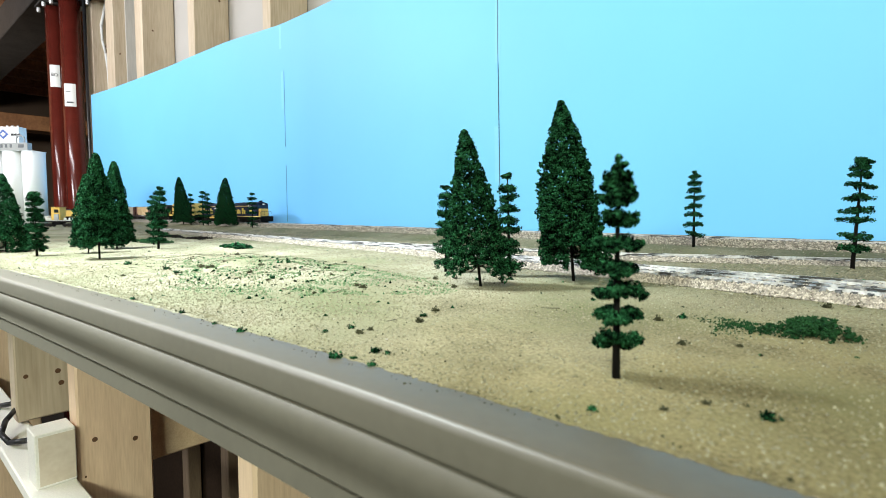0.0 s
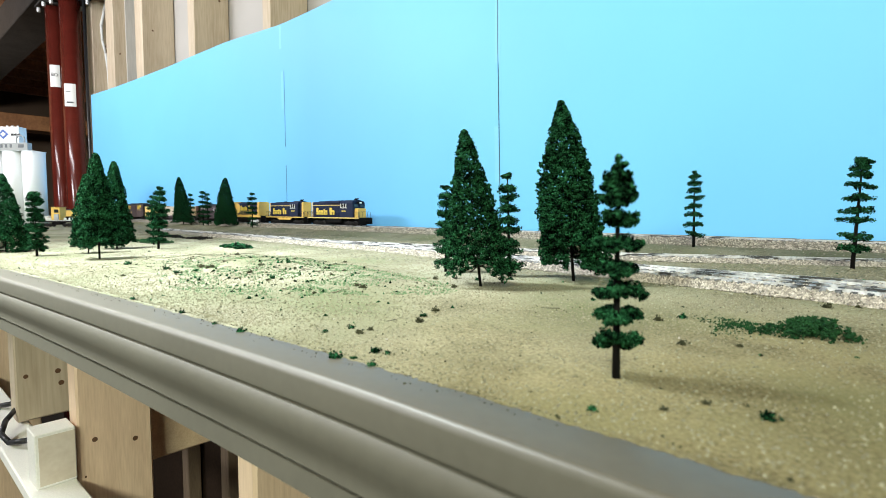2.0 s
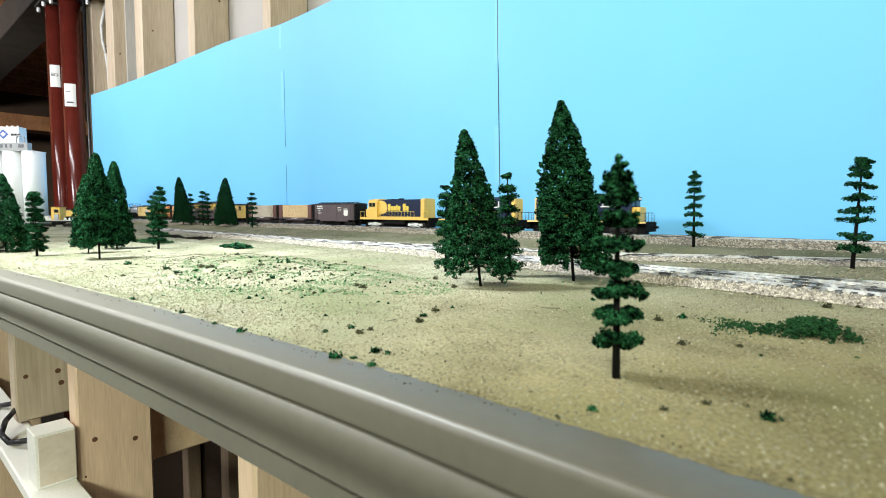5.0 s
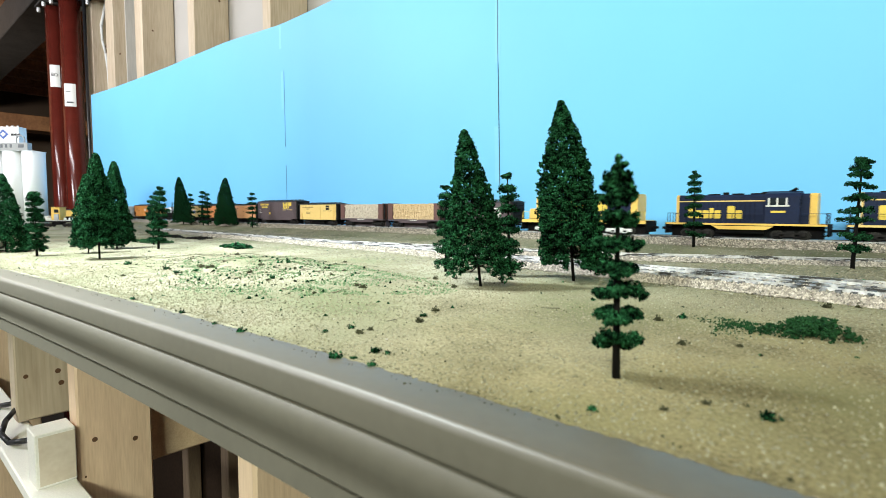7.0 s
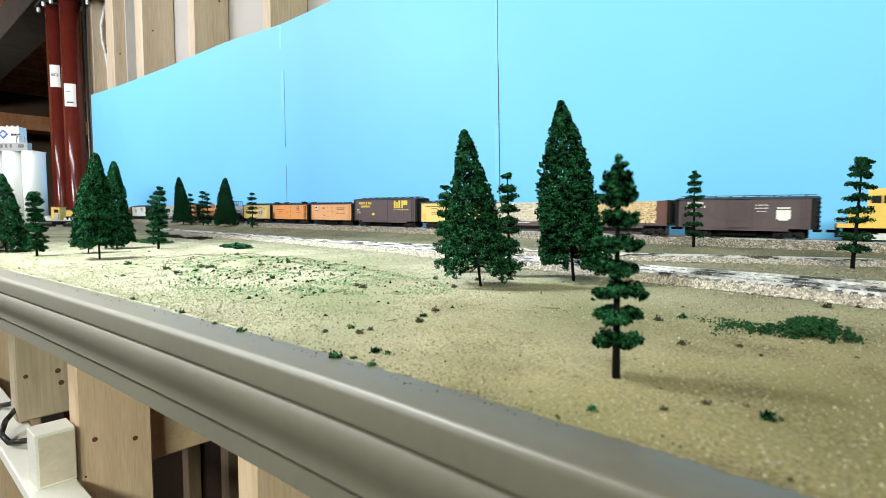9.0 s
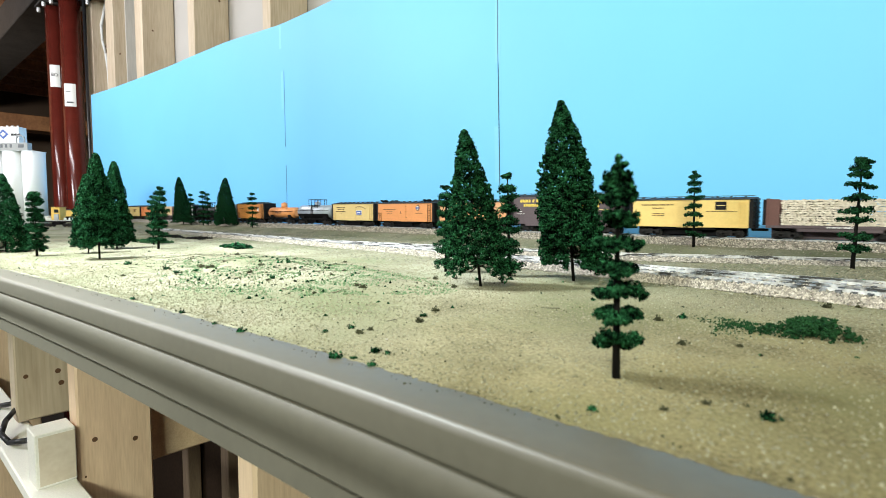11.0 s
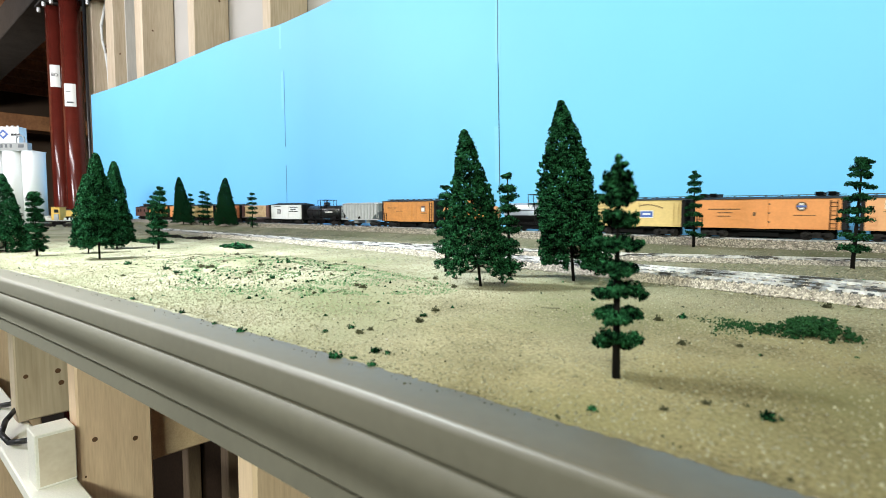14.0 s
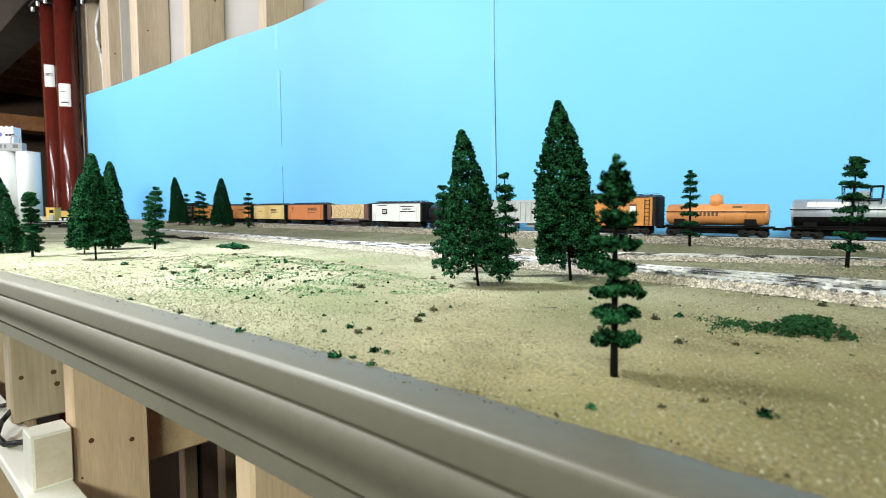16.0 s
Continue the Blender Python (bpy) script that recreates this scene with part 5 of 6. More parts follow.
def flared_loco(label, L):
    """A tall hood unit running cab last: yellow cab at -x, blue upper hood, yellow lower body."""
    car = empty("diesel_locomotive", Matrix.Identity(4), label, "locomotive", "cars of the train")
    h, deck, hw, top = L / 2, 0.0185, 0.0112, 0.0525
    part("walkway", boxes((-h + 0.002, h - 0.002, -HALF, HALF, deck - 0.002, deck), bev=0.0003), M["black"], car)
    part("sill_stripe", boxes((-h + 0.002, h - 0.002, -HALF - 0.0004, -HALF + 0.0006, deck - 0.0042, deck + 0.0003), (-h + 0.002, h - 0.002, HALF - 0.0006, HALF + 0.0004, deck - 0.0042, deck + 0.0003)), M["yellow"], car, "yellow sill")
    prof = [(-hw, deck), (-hw, top - 0.003), (-hw + 0.003, top), (hw - 0.003, top), (hw, top - 0.003), (hw, deck)]
    part("long_hood", prism(bmesh.new(), prof, -h + 0.058, h - 0.023), M["blue"], car, "navy blue long hood")
    wide = [(-hw - 0.0035, deck), (-hw - 0.0035, top - 0.002), (-hw - 0.0005, top + 0.0012), (hw + 0.0005, top + 0.0012), (hw + 0.0035, top - 0.002), (hw + 0.0035, deck)]
    part("radiator", prism(bmesh.new(), wide, h - 0.023, h - 0.014), M["yellow"], car, "yellow radiator end")
    cw = HALF - 0.001
    bm = bmesh.new()
    prism(bm, [(-cw, deck), (-cw, 0.0490), (-cw + 0.004, 0.0532), (0, 0.0552), (cw - 0.004, 0.0532), (cw, 0.0490), (cw, deck)], -h + 0.026, -h + 0.052)
    part("cab", bm, M["yellow"], car, "yellow cab with arched roof")
    bm = bmesh.new()
    # the yellow of the cab ends in a round field on the hood side
    ring = [(-h + 0.052, deck + 0.0055), (-h + 0.052, top - 0.002)]
    for i in range(13):
        q = math.pi / 2 - math.pi * i / 12
        ring.append((-h + 0.062 + 0.0145 * math.cos(q), 0.0375 + 0.0130 * math.sin(q)))
    a = [bm.verts.new((x, -hw - 0.0004, z)) for x, z in ring]
    b = [bm.verts.new((x, hw + 0.0004, z)) for x, z in ring]
    k = len(ring)
    for i in range(k):
        bm.faces.new((a[i], a[(i + 1) % k], b[(i + 1) % k], b[i]))
    bm.faces.new(a[::-1])
    bm.faces.new(b)
    part("hood_field", bm, M["yellow"], car, "round yellow painted field on the hood")
    part("lower_band", boxes((-h + 0.052, h - 0.023, -hw - 0.0004, hw + 0.0004, deck, deck + 0.0020)), M["yellow"], car, "yellow band along the hood foot")
    part("short_hood", boxes((-h + 0.010, -h + 0.026, -0.010, 0.010, deck, 0.0350), bev=0.0015), M["yellow"], car, "low yellow nose")
    for x in (-h + 0.029, -h + 0.0385):
        part("cab_window", boxes((x, x + 0.008, -cw - 0.0004, -cw + 0.0005, 0.0395, 0.0470)), M["glass"], car, "dark cab window")
    part("lettering", blobs(word_blocks(-h + 0.079, h - 0.050, 0.0315, 0.0132), -hw - 0.0006), M["letter"], car, "yellow road name as plain blocks")
    bm = bmesh.new()
    n = 11
    rails_on(bm, [-h + 0.062 + (L - 0.100) * i / n for i in range(n + 1)], -HALF + 0.0004, deck, 0.0300)
    part("handrail", bm, M["letter"], car, "yellow handrail")
    for s in (-1, 1):
        bm = bmesh.new()
        rails_on(bm, [s * (h - 0.003), s * (h - 0.0145)], -HALF + 0.0004, deck, 0.0300)
        part("end_rail", bm, M["letter"], car, "yellow end rail")
    bm = boxes((-h + 0.10, -h + 0.108, -0.004, 0.004, top - 0.0005, top + 0.0025), (-h + 0.07, -h + 0.09, -0.006, 0.006, top - 0.0005, top + 0.0012), bev=0.0004)
    part("exhaust_stack", bm, M["black"], car)
    for s in (-1, 1):
        bm = bmesh.new()
        for y in (-1, 1):
            for k in range(3):
                a, b = sorted((s * (h - 0.001), s * (h - 0.008)))
                box(bm, a, b, y * HALF - 0.0015, y * HALF + 0.0015, 0.0045 + 0.0045 * k, 0.0052 + 0.0045 * k)
        a, b = sorted((s * (h - 0.0005), s * (h - 0.0018)))
        box(bm, a, b, -HALF, HALF, 0.004, deck)
        part("pilot", bm, M["black"], car, "black pilot with steps")
    # black box close to the rails, in place of shade under the engine
    part("underbody_shade", boxes((-h + 0.006, h - 0.006, -0.007, 0.007, 0.0010, deck - 0.002)), M["black"], car)
    part("fuel_tank", boxes((-0.030, 0.030, -HALF + 0.003, HALF - 0.003, 0.0050, deck - 0.002), bev=0.002), M["black"], car, "black fuel tank")
    trucks(car, (-h + 0.040, h - 0.040), SILVER_FRAME, stretch=1.45)
    couplers(car, L)
    return car


R_ = random.Random(9)
E_ = 0.0450   # usual eave height
yellow_marks = [("letterdk", text_bars(-0.056, -0.016, 0.0385, 0.0014, R_) + text_bars(-0.042, -0.028, 0.0345, 0.0013, R_) + text_bars(-0.042, -0.027, 0.0275, 0.0010, R_) + text_bars(-0.042, -0.027, 0.0250, 0.0010, R_) + text_bars(0.022, 0.055, 0.0305, 0.0008, R_)),
                ("darkend", [(0.032, 0.044, 0.0330, 0.0425)]), ("paleyellow", [(0.0335, 0.0425, 0.0375, 0.0385)])]
wp_marks = [("letter", text_bars(-0.0735, -0.0355, 0.0441, 0.0044, R_) + text_bars(-0.067, -0.040, 0.0378, 0.0040, R_) + [(-0.0336, -0.0242, 0.0225, 0.0272)]
             + [(0.030, 0.0345, 0.036, 0.0505), (0.0365, 0.0405, 0.036, 0.0475), (0.0425, 0.047, 0.036, 0.0505)]
             + [(0.0505, 0.0545, 0.036, 0.0505), (0.0555, 0.0660, 0.0420, 0.0505)]),
            ("paleyellow", text_bars(0.029, 0.070, 0.0325, 0.0014, R_)), ("white", text_bars(-0.079, -0.072, 0.0330, 0.0011, R_) + text_bars(-0.079, -0.070, 0.0300, 0.0011, R_) + text_bars(-0.079, -0.066, 0.0265, 0.0008, R_))]
tan_marks = [("letterdk", [(-0.028, -0.021, 0.0355, 0.0385), (-0.025, -0.020, 0.0205, 0.0225), (-0.010, -0.006, 0.0385, 0.0393), (0.006, 0.010, 0.0385, 0.0393), (-0.010, -0.006, 0.0285, 0.0293), (0.006, 0.010, 0.0285, 0.0293), (-0.010, -0.006, 0.0175, 0.0183), (0.006, 0.010, 0.0175, 0.0183), (-0.0003, 0.0003, 0.014, 0.044)]
              + text_bars(-0.056, -0.044, 0.0305, 0.0012, R_) + text_bars(0.020, 0.052, 0.0365, 0.0013, R_) + text_bars(0.024, 0.048, 0.0330, 0.0012, R_) + text_bars(0.022, 0.050, 0.0255, 0.0010, R_)),
             ("white", [(-0.055, -0.046, 0.0335, 0.0425)]), ("black", [(-0.0515, -0.0495, 0.034, 0.042), (-0.0545, -0.0465, 0.037, 0.039)])]
orb_marks = [("letterdk", [(-0.009, -0.004, 0.026, 0.030), (-0.0003, 0.0003, 0.014, 0.044), (0.006, 0.008, 0.0385, 0.040), (0.006, 0.008, 0.0285, 0.030), (0.006, 0.008, 0.0185, 0.020)] + text_bars(-0.056, -0.022, 0.0330, 0.0012, R_) + text_bars(-0.046, -0.030, 0.029, 0.0010, R_) + text_bars(-0.046, -0.032, 0.025, 0.0010, R_) + text_bars(0.030, 0.050, 0.0265, 0.0008, R_)),
             ("bluedecal", [(0.0325, 0.0415, 0.0355, 0.0375)])]
yb_marks = [("letterdk", text_bars(-0.052, -0.024, 0.0375, 0.0013, R_) + text_bars(-0.048, -0.027, 0.0330, 0.0017, R_) + text_bars(-0.054, -0.022, 0.0285, 0.0018, R_) + text_bars(-0.042, -0.032, 0.0245, 0.0008, R_)
             + [(0.004 + 0.0033 * i, 0.0062 + 0.0033 * i, 0.0345 + 0.0042 * math.sin(math.pi * i / 11), 0.0362 + 0.0042 * math.sin(math.pi * i / 11)) for i in range(12)]),
            ("white", [(0.0135, 0.0310, 0.0225, 0.0320)]), ("bluedecal", [(0.0145, 0.0300, 0.0235, 0.0310)]), ("whitecar", [(0.0175, 0.0275, 0.0265, 0.0285)])]
up_marks = [("white", text_bars(-0.058, -0.040, 0.0395, 0.0028, R_) + text_bars(-0.059, -0.037, 0.0350, 0.0028, R_) + text_bars(-0.053, -0.047, 0.0300, 0.0015, R_) + text_bars(-0.055, -0.042, 0.0255, 0.0015, R_) + [(0.036, 0.0495, 0.0225, 0.0325), (0.038, 0.0475, 0.0210, 0.0227), (0.0365, 0.0490, 0.0340, 0.0355)] + text_bars(0.015, 0.028, 0.0375, 0.0012, R_) + text_bars(0.015, 0.028, 0.0340, 0.0012, R_) + text_bars(0.017, 0.027, 0.0305, 0.0010, R_))]
ob_marks = [("letterdk", text_bars(-0.055, -0.03, 0.036, 0.0012, R_) + text_bars(-0.03, -0.01, 0.030, 0.0010, R_) + text_bars(0.035, 0.05, 0.026, 0.0009, R_) + [(-0.004, 0.0, 0.023, 0.027)]), ("maroon", [(0.036, 0.046, 0.0295, 0.0400)]), ("white", [(0.037, 0.045, 0.030, 0.037)])]
white_marks = [("black", text_bars(-0.050, -0.022, 0.0405, 0.0012, R_) + [(-0.036, -0.022, 0.0245, 0.0345)] + text_bars(0.014, 0.050, 0.0385, 0.0017, R_) + text_bars(0.020, 0.044, 0.0335, 0.0017, R_) + text_bars(0.014, 0.052, 0.0290, 0.0017, R_) + [(-0.006, 0.006, 0.0115, 0.0135)]), ("hopper", [(-0.034, -0.024, 0.0265, 0.0325)])]
ye2_marks = [("letterdk", text_bars(0.006, 0.040, 0.0315, 0.0042, R_) + text_bars(0.010, 0.038, 0.0270, 0.0022, R_) + text_bars(-0.048, -0.030, 0.030, 0.0012, R_))]
ro_marks = [("letterdk", text_bars(0.008, 0.044, 0.0320, 0.0060, R_) + text_bars(0.012, 0.040, 0.0270, 0.0012, R_) + [(-0.052, -0.046, 0.034, 0.040)] + text_bars(-0.054, -0.044, 0.0295, 0.0010, R_))]
or3_marks = [("letterdk", text_bars(0.010, 0.046, 0.0330, 0.0020, R_) + text_bars(-0.05, -0.03, 0.0330, 0.0014, R_) + text_bars(-0.05, -0.034, 0.0290, 0.0010, R_))]

def caboose(label, L):
    car = box_car(label, L, 0.0430, "maroon", ribs=False, door=(-0.050, -0.044))
    car.name = "caboose"
    part("cupola", boxes((0.006, 0.044, -0.0125, 0.0125, 0.0440, 0.0535), bev=0.0005), M["darkend"], car, "dark rooftop cupola")
    part("cupola_roof", boxes((0.003, 0.047, -0.0145, 0.0145, 0.0535, 0.0550), bev=0.0004), M["roofblk"], car)
    for x in (0.010, 0.026):
        part("window", boxes((x, x + 0.010, -0.0131, -0.0124, 0.0465, 0.0520)), M["glass"], car, "dark cupola window")
    for x in (-0.034, -0.012, 0.024):
        part("window", boxes((x, x + 0.008, -HALF - 0.0002, -HALF + 0.0008, 0.0270, 0.0360)), M["glass"], car, "dark side window")
    return car


# (car, rear end and front end measured forward from the brown box car's rear)
CONSIST = [
    (hood_loco("navy blue diesel locomotive with low yellow nose leading the train", 0.184, True), 1.187, 1.372),
    (hood_loco("navy blue diesel locomotive with tall yellow hood end", 0.169), 1.005, 1.175),
    (flared_loco("yellow and navy blue diesel locomotive on silver trucks", 0.193), 0.789, 0.985),
    (box_car("maroon boxcar with white marks and shield", 0.136, E_, "boxbrown", marks=up_marks, skirt=0.7), 0.634, 0.770),
    (log_car("maroon bulkhead car loaded with cut logs", 0.133, "logend", 5), 0.487, 0.620),
    (log_car("maroon bulkhead car loaded with pale cut logs", 0.132, "logpale", 6), 0.340, 0.472),
    (box_car("cream yellow refrigerator boxcar with dark emblem", 0.135, E_, "cream", marks=yellow_marks, ribs=False), 0.188, 0.323),
    (box_car("tall grey-brown boxcar with large yellow marks", 0.172, 0.0530, "boxbrown", marks=wp_marks, door=(-0.026, 0.012), skirt=0.75), 0.0, 0.172),
    (box_car("tan orange refrigerator boxcar with hinged doors", 0.141, E_, "tan", marks=tan_marks, ribs=False, door=(-0.006, 0.006)), -0.155, -0.014),
    (box_car("orange refrigerator boxcar with raised roof hatches", 0.144, E_, "orange", marks=orb_marks, hatches=True, emblem=("white", 0.037, 0.0365, 0.0052), ribs=False, door=(-0.006, 0.006), dark_ladder=True), -0.318, -0.174),
    (box_car("pale yellow refrigerator boxcar with blue label", 0.130, E_, "paleyellow", marks=yb_marks, ribs=False), -0.463, -0.333),
    (tank_car("dull silver tank car with black railed platform", 0.130, "silver", 0.0152, (0.0074, 0.0062), True, zc=0.0285, belly=True, marks=[("whitecar", [(-0.046, -0.010, 25, 50)])]), -0.607, -0.477),
    (tank_car("orange tank car with a round dome", 0.120, "orange", 0.0125, (0.0074, 0.0095), False, zc=0.0268, marks=[("letterdk", [(-0.020 + 0.0045 * i, -0.0172 + 0.0045 * i, -10, 14) for i in range(6)] + [(0.02, 0.03, 38, 48)])]), -0.741, -0.621),
    (box_car("weathered orange boxcar with dark ladders", 0.132, 0.0485, "deeporange", marks=ob_marks, ribs=True, dark_ladder=True), -0.884, -0.752),
    (hopper_car("weathered light grey covered hopper car", 0.118), -1.016, -0.898),
    (tank_car("satin black tank car with railed dome platform", 0.126, "tankblack", 0.0145, (0.0064, 0.0060), True, zc=0.0280, marks=[("white", [(0.012 + 0.004 * i, 0.0145 + 0.004 * i, -4, 6) for i in range(7)])]), -1.152, -1.026),
    (box_car("chalky white refrigerator boxcar with dark marks", 0.131, E_, "whitecar", marks=white_marks, ribs=False), -1.296, -1.165),
    (log_car("brown bulkhead car loaded with cut logs", 0.134, "logend", 7, "maroon"), -1.441, -1.307),
    (box_car("brick orange boxcar with dark road mark", 0.136, E_, "redorange", marks=ro_marks, ribs=False), -1.593, -1.457),
    (box_car("mustard yellow boxcar with dark road mark", 0.140, E_, "paleyellow", marks=ye2_marks, ribs=False), -1.751, -1.611),
    (box_car("orange boxcar with dark marks", 0.150, E_, "orange", marks=or3_marks, ribs=False), -1.919, -1.769),
    (box_car("deep orange boxcar with dark marks", 0.160, E_, "deeporange", marks=or3_marks, ribs=False), -2.099, -1.939),
    (caboose("maroon caboose with a dark rooftop cupola ending the train", 0.112), -2.227, -2.115),
]
BEND_X, BEND_R = -2.72, 0.50


def on_track(s):
    """The place on the line s metres along it; it bends away round the end of the backdrop."""
    if s >= BEND_X:
        return Vector((s, TRACK_Y, RAIL_Z))
    a = (BEND_X - s) / BEND_R
    if a < math.pi / 2:
        return Vector((BEND_X - BEND_R * math.sin(a), TRACK_Y + BEND_R * (1 - math.cos(a)), RAIL_Z))
    return Vector((BEND_X - BEND_R, TRACK_Y + BEND_R + (a - math.pi / 2) * BEND_R, RAIL_Z))


def rear_of_brown_car(t):
    return -1.24 + 0.194 * (t - 7.0)


def motions():
    for car, rear, front in CONSIST:
        rows = []
        for k in range(33):
            t = 0.5 * k
            s = rear_of_brown_car(t)
            c, d = s + (rear + front) / 2, (front - rear) * 0.34
            a, b = on_track(c - d), on_track(c + d)
            p = (a + b) / 2
            rows.append((t, pose(p.x, p.y, p.z, 0, 0, math.degrees(math.atan2(b.y - a.y, b.x - a.x)))))
        walk(car, rows)

# ---- the far corner: posts, silo, parked rail vehicles ----


def lettering(parent, text, size, m, mat):
    cu = bpy.data.curves.new("lettering", "FONT")
    cu.body, cu.size, cu.align_x, cu.align_y, cu.extrude = text, size, "CENTER", "CENTER", 0.0004
    tmp = bpy.data.objects.new("lettering", cu)
    me = bpy.data.meshes.new_from_object(tmp)
    bpy.data.objects.remove(tmp)
    me.materials.clear()
    me.materials.append(mat)
    ob = part("lettering", me, None, parent, "black printed letters")
    ob.matrix_basis = m
    return ob


def steel_post(x, y, r, label_z, a0, a1, text=""):
    p = empty("steel_post", pose(x, y, FLOOR_Z), "red oxide steel post with a white paper sign", "post", "steel posts")
    part("shaft", tube(bmesh.new(), (0, 0, 0), (0, 0, 1.105 - FLOOR_Z), r, n=40), M["redpost"], p, "round red steel tube")
    part("base_plate", boxes((-r * 1.3, r * 1.3, -r * 1.3, r * 1.3, 0, 0.01)), M["redpost"], p)
    top = 1.105 - FLOOR_Z
    plate = part("top_plate", boxes((-r * 1.7, r * 1.7, -r * 1.7, r * 1.7, top, top + 0.012), bev=0.001), M["greybeam"], p, "dark steel cap plate")
    for sx in (-1, 1):
        for sy in (-1, 1):
            bm = tube(bmesh.new(), (sx * r * 1.35, sy * r * 1.35, top - 0.022), (sx * r * 1.35, sy * r * 1.35, top), 0.0085, n=6)
            part("bolt", bm, M["bolt"], plate, "bright hexagonal bolt")
    bm = bmesh.new()
    n = 8
    ring = []
    for i in range(n + 1):
        a = radians(a0 + (a1 - a0) * i / n)
        ring.append([bm.verts.new(((r + 0.001) * math.cos(a), (r + 0.001) * math.sin(a), z - FLOOR_Z)) for z in (label_z - 0.056, label_z + 0.056)])
    for i in range(n):
        bm.faces.new((ring[i][0], ring[i + 1][0], ring[i + 1][1], ring[i][1]))
    sign = part("paper_sign", bm, M["paper"], p, "white paper sign")
    am = radians((a0 + a1) / 2)
    d = r + 0.0022
    turn = Matrix.Translation((d * math.cos(am), d * math.sin(am), label_z - FLOOR_Z + 0.005)) @ Matrix.Rotation(am + math.pi / 2, 4, "Z") @ Matrix.Rotation(math.pi / 2, 4, "X")
    if text:
        lettering(sign, text, 0.023, turn, M["ink"])
    else:
        bm = boxes((-0.014, 0.016, -0.044, -0.038, 0, 0.0005), (-0.016, 0.004, 0.010, 0.013, 0, 0.0005))
        ob = part("lettering", bm, M["ink"], sign)
        ob.matrix_basis = turn
    return p


steel_post(-3.408, 0.750, 0.041, 0.748, -59, 5, "BO")
steel_post(-3.217, 0.773, 0.0463, 0.625, -66, 0)


def grain_silo():
    s = empty("grain_silo", pose(-2.16, 0.372, 0.0, 0, 0, 41.8), "white model grain silos with a rooftop headhouse", "silo")
    # along the building's own x, which runs across the view
    for k, x in enumerate((-0.147, -0.086, -0.025, 0.036)):
        bm = bmesh.new()
        tube(bm, (x, 0, 0), (x, 0, 0.236), 0.0315, n=36)
        part("silo", bm, M["silo"], s, "plain white round silo")
    part("roof_slab", boxes((-0.19, 0.058, -0.029, 0.030, 0.2362, 0.2375), bev=0.0003), M["silo"], s)
    house = part("headhouse", boxes((-0.16, -0.004, -0.004, 0.028, 0.2376, 0.316), bev=0.001), M["silo"], s, "tall white headhouse")
    part("gallery", boxes((-0.10, 0.041, -0.030, -0.010, 0.2376, 0.262), bev=0.001), M["hopper"], s, "grey roof gallery")
    bm = bmesh.new()
    for x in (-0.06, -0.045, -0.03, -0.015):
        box(bm, x, x + 0.007, -0.0306, -0.0298, 0.246, 0.257)
    box(bm, 0.012, 0.029, -0.0306, -0.0298, 0.246, 0.257)
    part("window", bm, M["greywin"], s, "dark gallery windows")
    bm = bmesh.new()
    for i in range(8):
        a, b = math.pi * i / 8, math.pi * (i + 1) / 8
        tube(bm, (0.012 - 0.013 * math.cos(a), -0.020, 0.274 + 0.012 * math.sin(a)), (0.012 - 0.013 * math.cos(b), -0.020, 0.274 + 0.012 * math.sin(b)), 0.0022, n=8)
    for x in (-0.001, 0.025):
        tube(bm, (x, -0.020, 0.260), (x, -0.020, 0.275), 0.0022, n=8)
    part("pipe", bm, M["hopper"], s, "bent grey rooftop pipe")
    # emblem and name as plain shapes
    bm = bmesh.new()
    q = [bm.verts.new((-0.055 + dx, -0.0046, 0.292 + dz)) for dx, dz in ((-0.017, 0), (0, -0.016), (0.017, 0), (0, 0.016))]
    bm.faces.new(q)
    part("emblem", bm, M["bluedecal"], house, "blue diamond emblem")
    bm = bmesh.new()
    q = [bm.verts.new((-0.055 + dx, -0.0050, 0.292 + dz)) for dx, dz in ((-0.009, 0), (0, -0.008), (0.009, 0), (0, 0.008))]
    bm.faces.new(q)
    part("emblem", bm, M["whitecar"], house)
    part("lettering", boxes((-0.030, -0.0215, -0.0046, -0.0042, 0.287, 0.294), (-0.0195, -0.0115, -0.0046, -0.0042, 0.287, 0.294), (-0.0095, -0.0005, -0.0046, -0.0042, 0.287, 0.294)), M["ink"], house, "dark name as plain blocks")
    bm = bmesh.new()
    for x in (-0.052, -0.036, -0.018):
        tube(bm, (x, 0.01, 0.316), (x, 0.01, 0.321), 0.003, n=10)
    part("roof_vent", bm, M["silo"], house)


grain_silo()


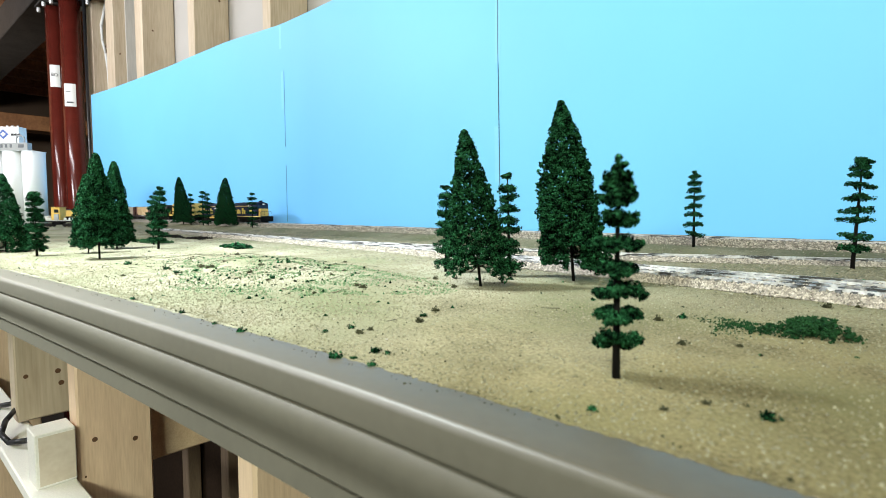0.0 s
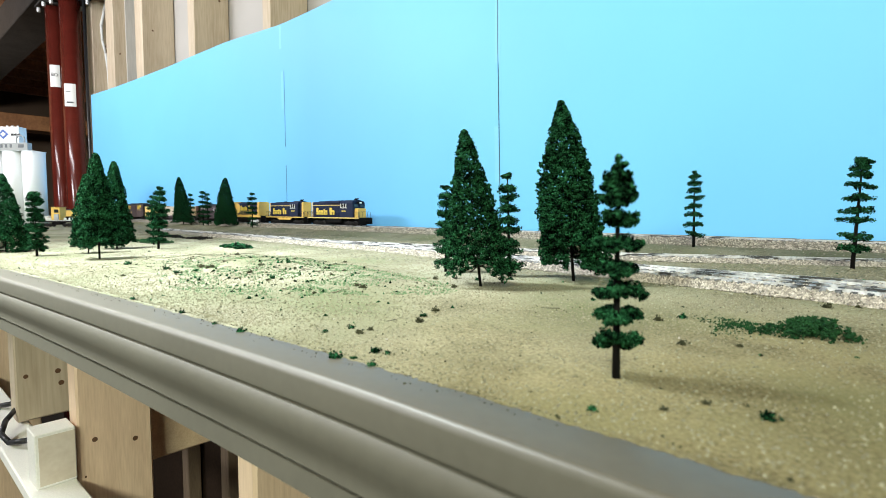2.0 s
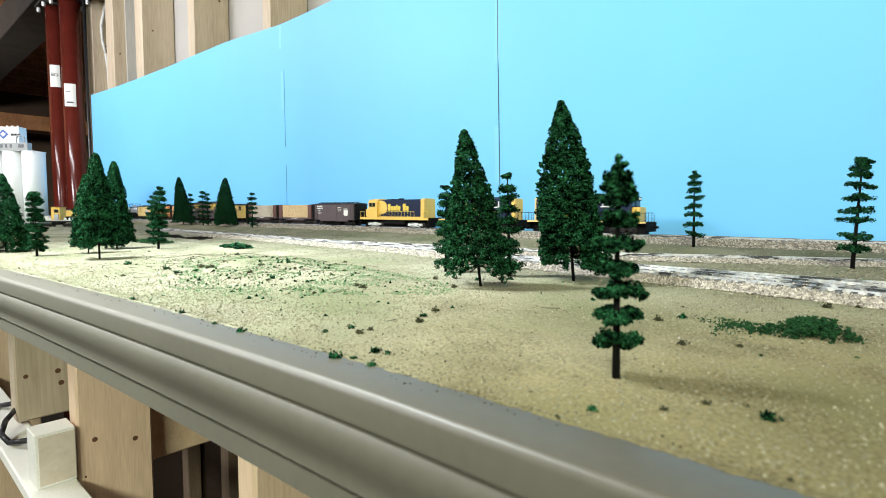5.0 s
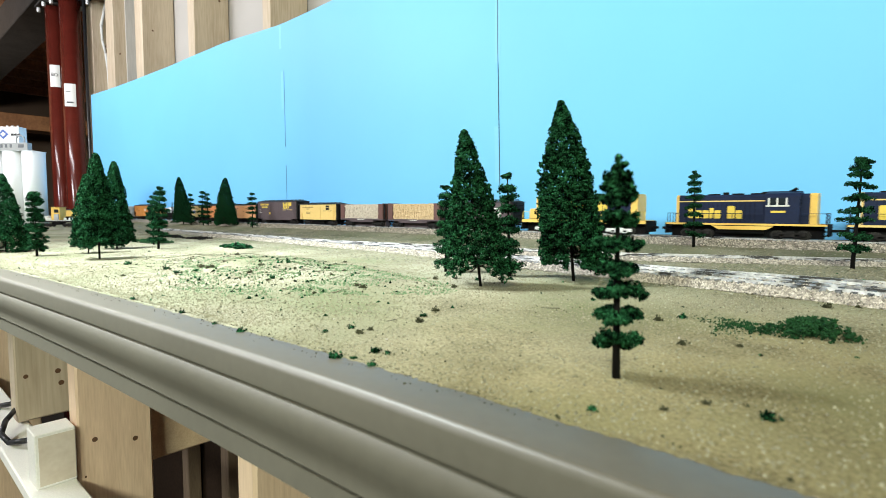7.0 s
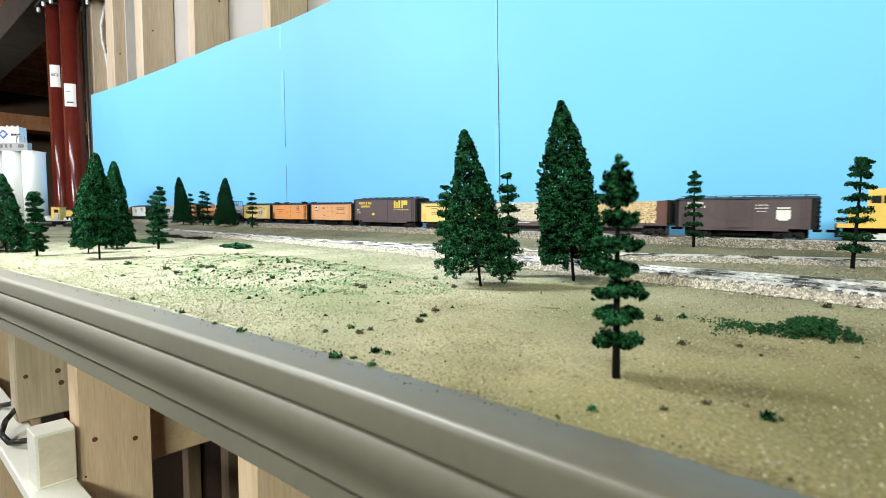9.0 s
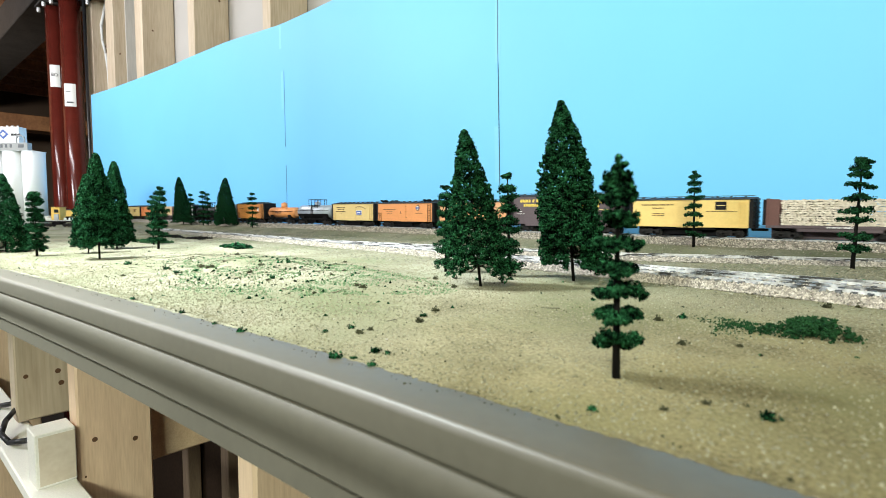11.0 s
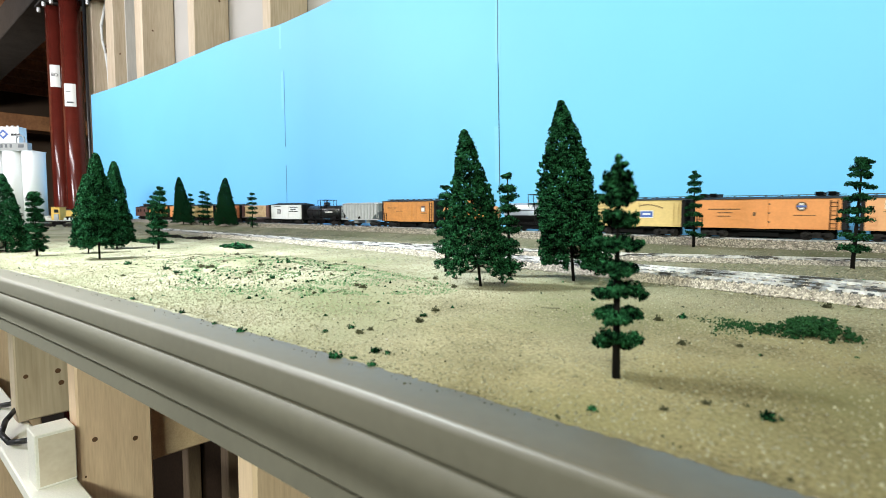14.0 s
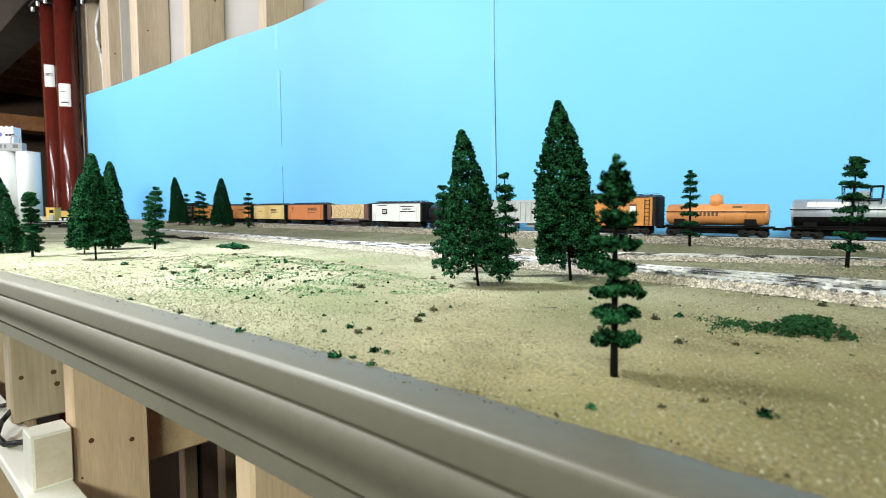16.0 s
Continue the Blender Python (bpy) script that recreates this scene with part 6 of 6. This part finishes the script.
def work_car():
    c = empty("track_crane", pose(-1.815, 0.388, 0.0012, 0, 0, 41.8), "small grey flat rail vehicle with a yellow cab", "rail vehicle")
    part("deck", boxes((-0.050, 0.048, -0.014, 0.014, 0.0125, 0.0190), bev=0.0006), M["darkend"], c, "dark grey deck")
    part("cab", boxes((-0.013, 0.012, -0.013, 0.013, 0.0192, 0.0545), bev=0.0012), M["yellow"], c, "yellow cab")
    part("cab_roof", boxes((-0.0145, 0.0135, -0.0142, 0.0142, 0.0545, 0.0558), bev=0.0004), M["yellow"], c)
    part("cab_window", boxes((-0.003, 0.009, -0.0136, -0.0128, 0.040, 0.049)), M["glass"], c, "dark cab window")
    part("engine_box", boxes((-0.003, 0.010, -0.0165, -0.0128, 0.0192, 0.036), bev=0.001), M["hopper"], c, "grey engine box")
    for s in (-1, 1):
        bm = bmesh.new()
        rails_on(bm, [-0.049, -0.040, -0.031, -0.022, -0.015], s * 0.0135, 0.019, 0.030)
        part("handrail", bm, M["white"], c, "white handrails")
    for x in (-0.046, -0.033, -0.024, 0.020, 0.034):
        part("crate", boxes((x, x + 0.008, -0.010, 0.004, 0.0192, 0.0255 if x != -0.033 else 0.029), bev=0.0006), M["whitecar"], c, "small pale crate")
    part("winch", tube(bmesh.new(), (0.029, -0.009, 0.0245), (0.029, 0.009, 0.0245), 0.005, n=14), M["black"], c, "black winch drum")
    part("step", boxes((-0.050, 0.048, -0.0152, -0.0140, 0.0165, 0.0180)), M["white"], c, "white side rail")
    part("fuel_tank", boxes((-0.012, 0.012, -0.012, 0.012, 0.006, 0.0133), bev=0.001), M["black"], c)
    trucks(c, (-0.030, 0.031))
    return c


work_car()


def parked_car(x, y, turn, side, label):
    c = box_car(label, 0.136, E_, side, ribs=False)
    del c["group"]
    c.matrix_world = pose(x, y, 0.004, 0, 0, turn)


parked_car(-2.60, 0.605, 41.8, "yellow", "yellow boxcar parked behind the trees")

# deck that carries the line past the end of the backdrop
setting("bench_deck", boxes((-4.2, -3.20, 0.10, 3.3, -0.03, 0.0), (-3.20, -3.0, 0.79, 3.3, -0.03, 0.0)), M["pine_x"], "bare plywood bench deck", "deck")

# ---- timber under the layout ----


def timber(name, label, category, group, mat, x0, x1, y0, y1, z0, z1, knots=()):
    ob = part(name, boxes((x0, x1, y0, y1, z0, z1), bev=0.0025), M[mat])
    tagged(ob, label, category, group)
    for y, z, r in knots:
        bm = bmesh.new()
        tube(bm, (x1 - 0.001, y, z), (x1 + 0.0005, y, z), r * 0.7, n=12)
        part("knot", bm, M["knot"], ob, "dark knot or screw hole")
    return ob


timber("support_board", "upright pine board bolted under the layout", "support board", "support boards", "pine_z", -0.838, -0.80, 0.180, 0.270, FLOOR_Z, -0.012, ((0.199, -0.258, 0.0048), (0.2475, -0.272, 0.0048), (0.187, -0.305, 0.002), (0.196, -0.36, 0.004)))
timber("support_board", "upright greyed pine board with knots under the layout", "support board", "support boards", "pine", -1.105, -1.06, 0.158, 0.262, -0.296, -0.012, ((0.172, -0.222, 0.005), (0.215, -0.222, 0.006), (0.219, -0.243, 0.006), (0.18, -0.12, 0.005)))
timber("support_board", "upright pine board under the layout", "support board", "support boards", "pine_z", -0.366, -0.340, 0.180, 0.270, FLOOR_Z, -0.012, ())
timber("support_board", "upright pine board under the layout", "support board", "support boards", "pine_z", -1.50, -1.462, 0.17, 0.262, FLOOR_Z, -0.012, ((0.19, -0.2, 0.006),))
for x_ in (-0.862, 0.1):
    timber("cross_joist", "pine joist across the underside of the layout", "joist", "bench joists", "pine_x", x_, x_ + 0.020, 0.272, 0.76, -0.331 if x_ < 0 else -0.14, -0.036)
setting("bench_top", boxes((-3.19, 1.3, 0.105, 0.776, -0.034, -0.0125)), M["pine_x"], "plywood top under the scenery", "bench top")
# dark sheet added behind the uprights for the shade under the bench
setting("under_bench_shade", boxes((-3.0, 1.3, 0.790, 0.800, FLOOR_Z, -0.036)), M["shade_sheet"], "dark brown sheet added for the shade under the bench", "panel")
timber("bench_rail", "long pine rail under the back of the layout", "rail", "", "pine_x", -3.0, 1.2, 0.62, 0.66, -0.20, -0.11)
for x_ in (-2.45, -1.90, -1.60, -1.2):
    timber("back_upright", "narrow pine upright at the back of the bench", "bench leg", "back bench legs", "shaded_pine", x_, x_ + 0.05, 0.735, 0.78, FLOOR_Z, -0.036)


def low_shelf():
    s = part("low_shelf", boxes((-1.9, -0.60, 0.125, 0.176, -0.318, -0.300), bev=0.002), M["shelf"])
    tagged(s, "white painted shelf board under the layout", "shelf")
    b = empty("wood_block", pose(-0.812, 0.1545, -0.300), "white painted block of wood with a bare face", "block")
    w, d, h = 0.021, 0.0215, 0.0700
    part("block_body", boxes((-w, w, -d, d, 0.0005, h), bev=0.0012), M["shelf"], b, "white painted sides")
    part("bare_face", boxes((w, w + 0.0006, -d + 0.004, d - 0.001, 0.004, h - 0.004)), M["palewood"], b, "bare sawn wood face")
    cu = bmesh.new()
    pts = [(-1.18 + 0.035 * i, 0.150 + 0.020 * math.sin(i * 0.9), -0.2955 + 0.018 * abs(math.sin(i * 0.55))) for i in range(10)]
    for a, c in zip(pts, pts[1:]):
        tube(cu, a, c, 0.004, n=8)
    tagged(part("power_cable", cu, M["cable"]), "black cable lying loosely on the shelf", "cable")


low_shelf()


def wall_wire():
    bm = bmesh.new()
    pts = [(-3.1835, y, z) for y, z in ((0.929, 1.17), (0.915, 1.081), (0.9, 1.005), (0.902, 0.929), (0.915, 0.866), (0.923, 0.781), (0.927, 0.622))]
    for a, c in zip(pts, pts[1:]):
        tube(bm, a, c, 0.006, n=8)
    tagged(part("wall_wire", bm, M["paper"]), "white electric cable hanging down the studs", "cable")


wall_wire()
tagged(part("ceiling_beam", boxes((-6.6, -6.35, -2.6, 3.6, 0.82, 0.96), bev=0.004), M["joist_lit"]), "honey brown timber beam across the far cellar", "beam")

tagged(part("support_beam", boxes((-7.4, -2.95, 0.66, 0.86, 1.117, 1.298), bev=0.004), M["greybeam"]), "dark timber beam resting on the steel posts", "beam")


motions()
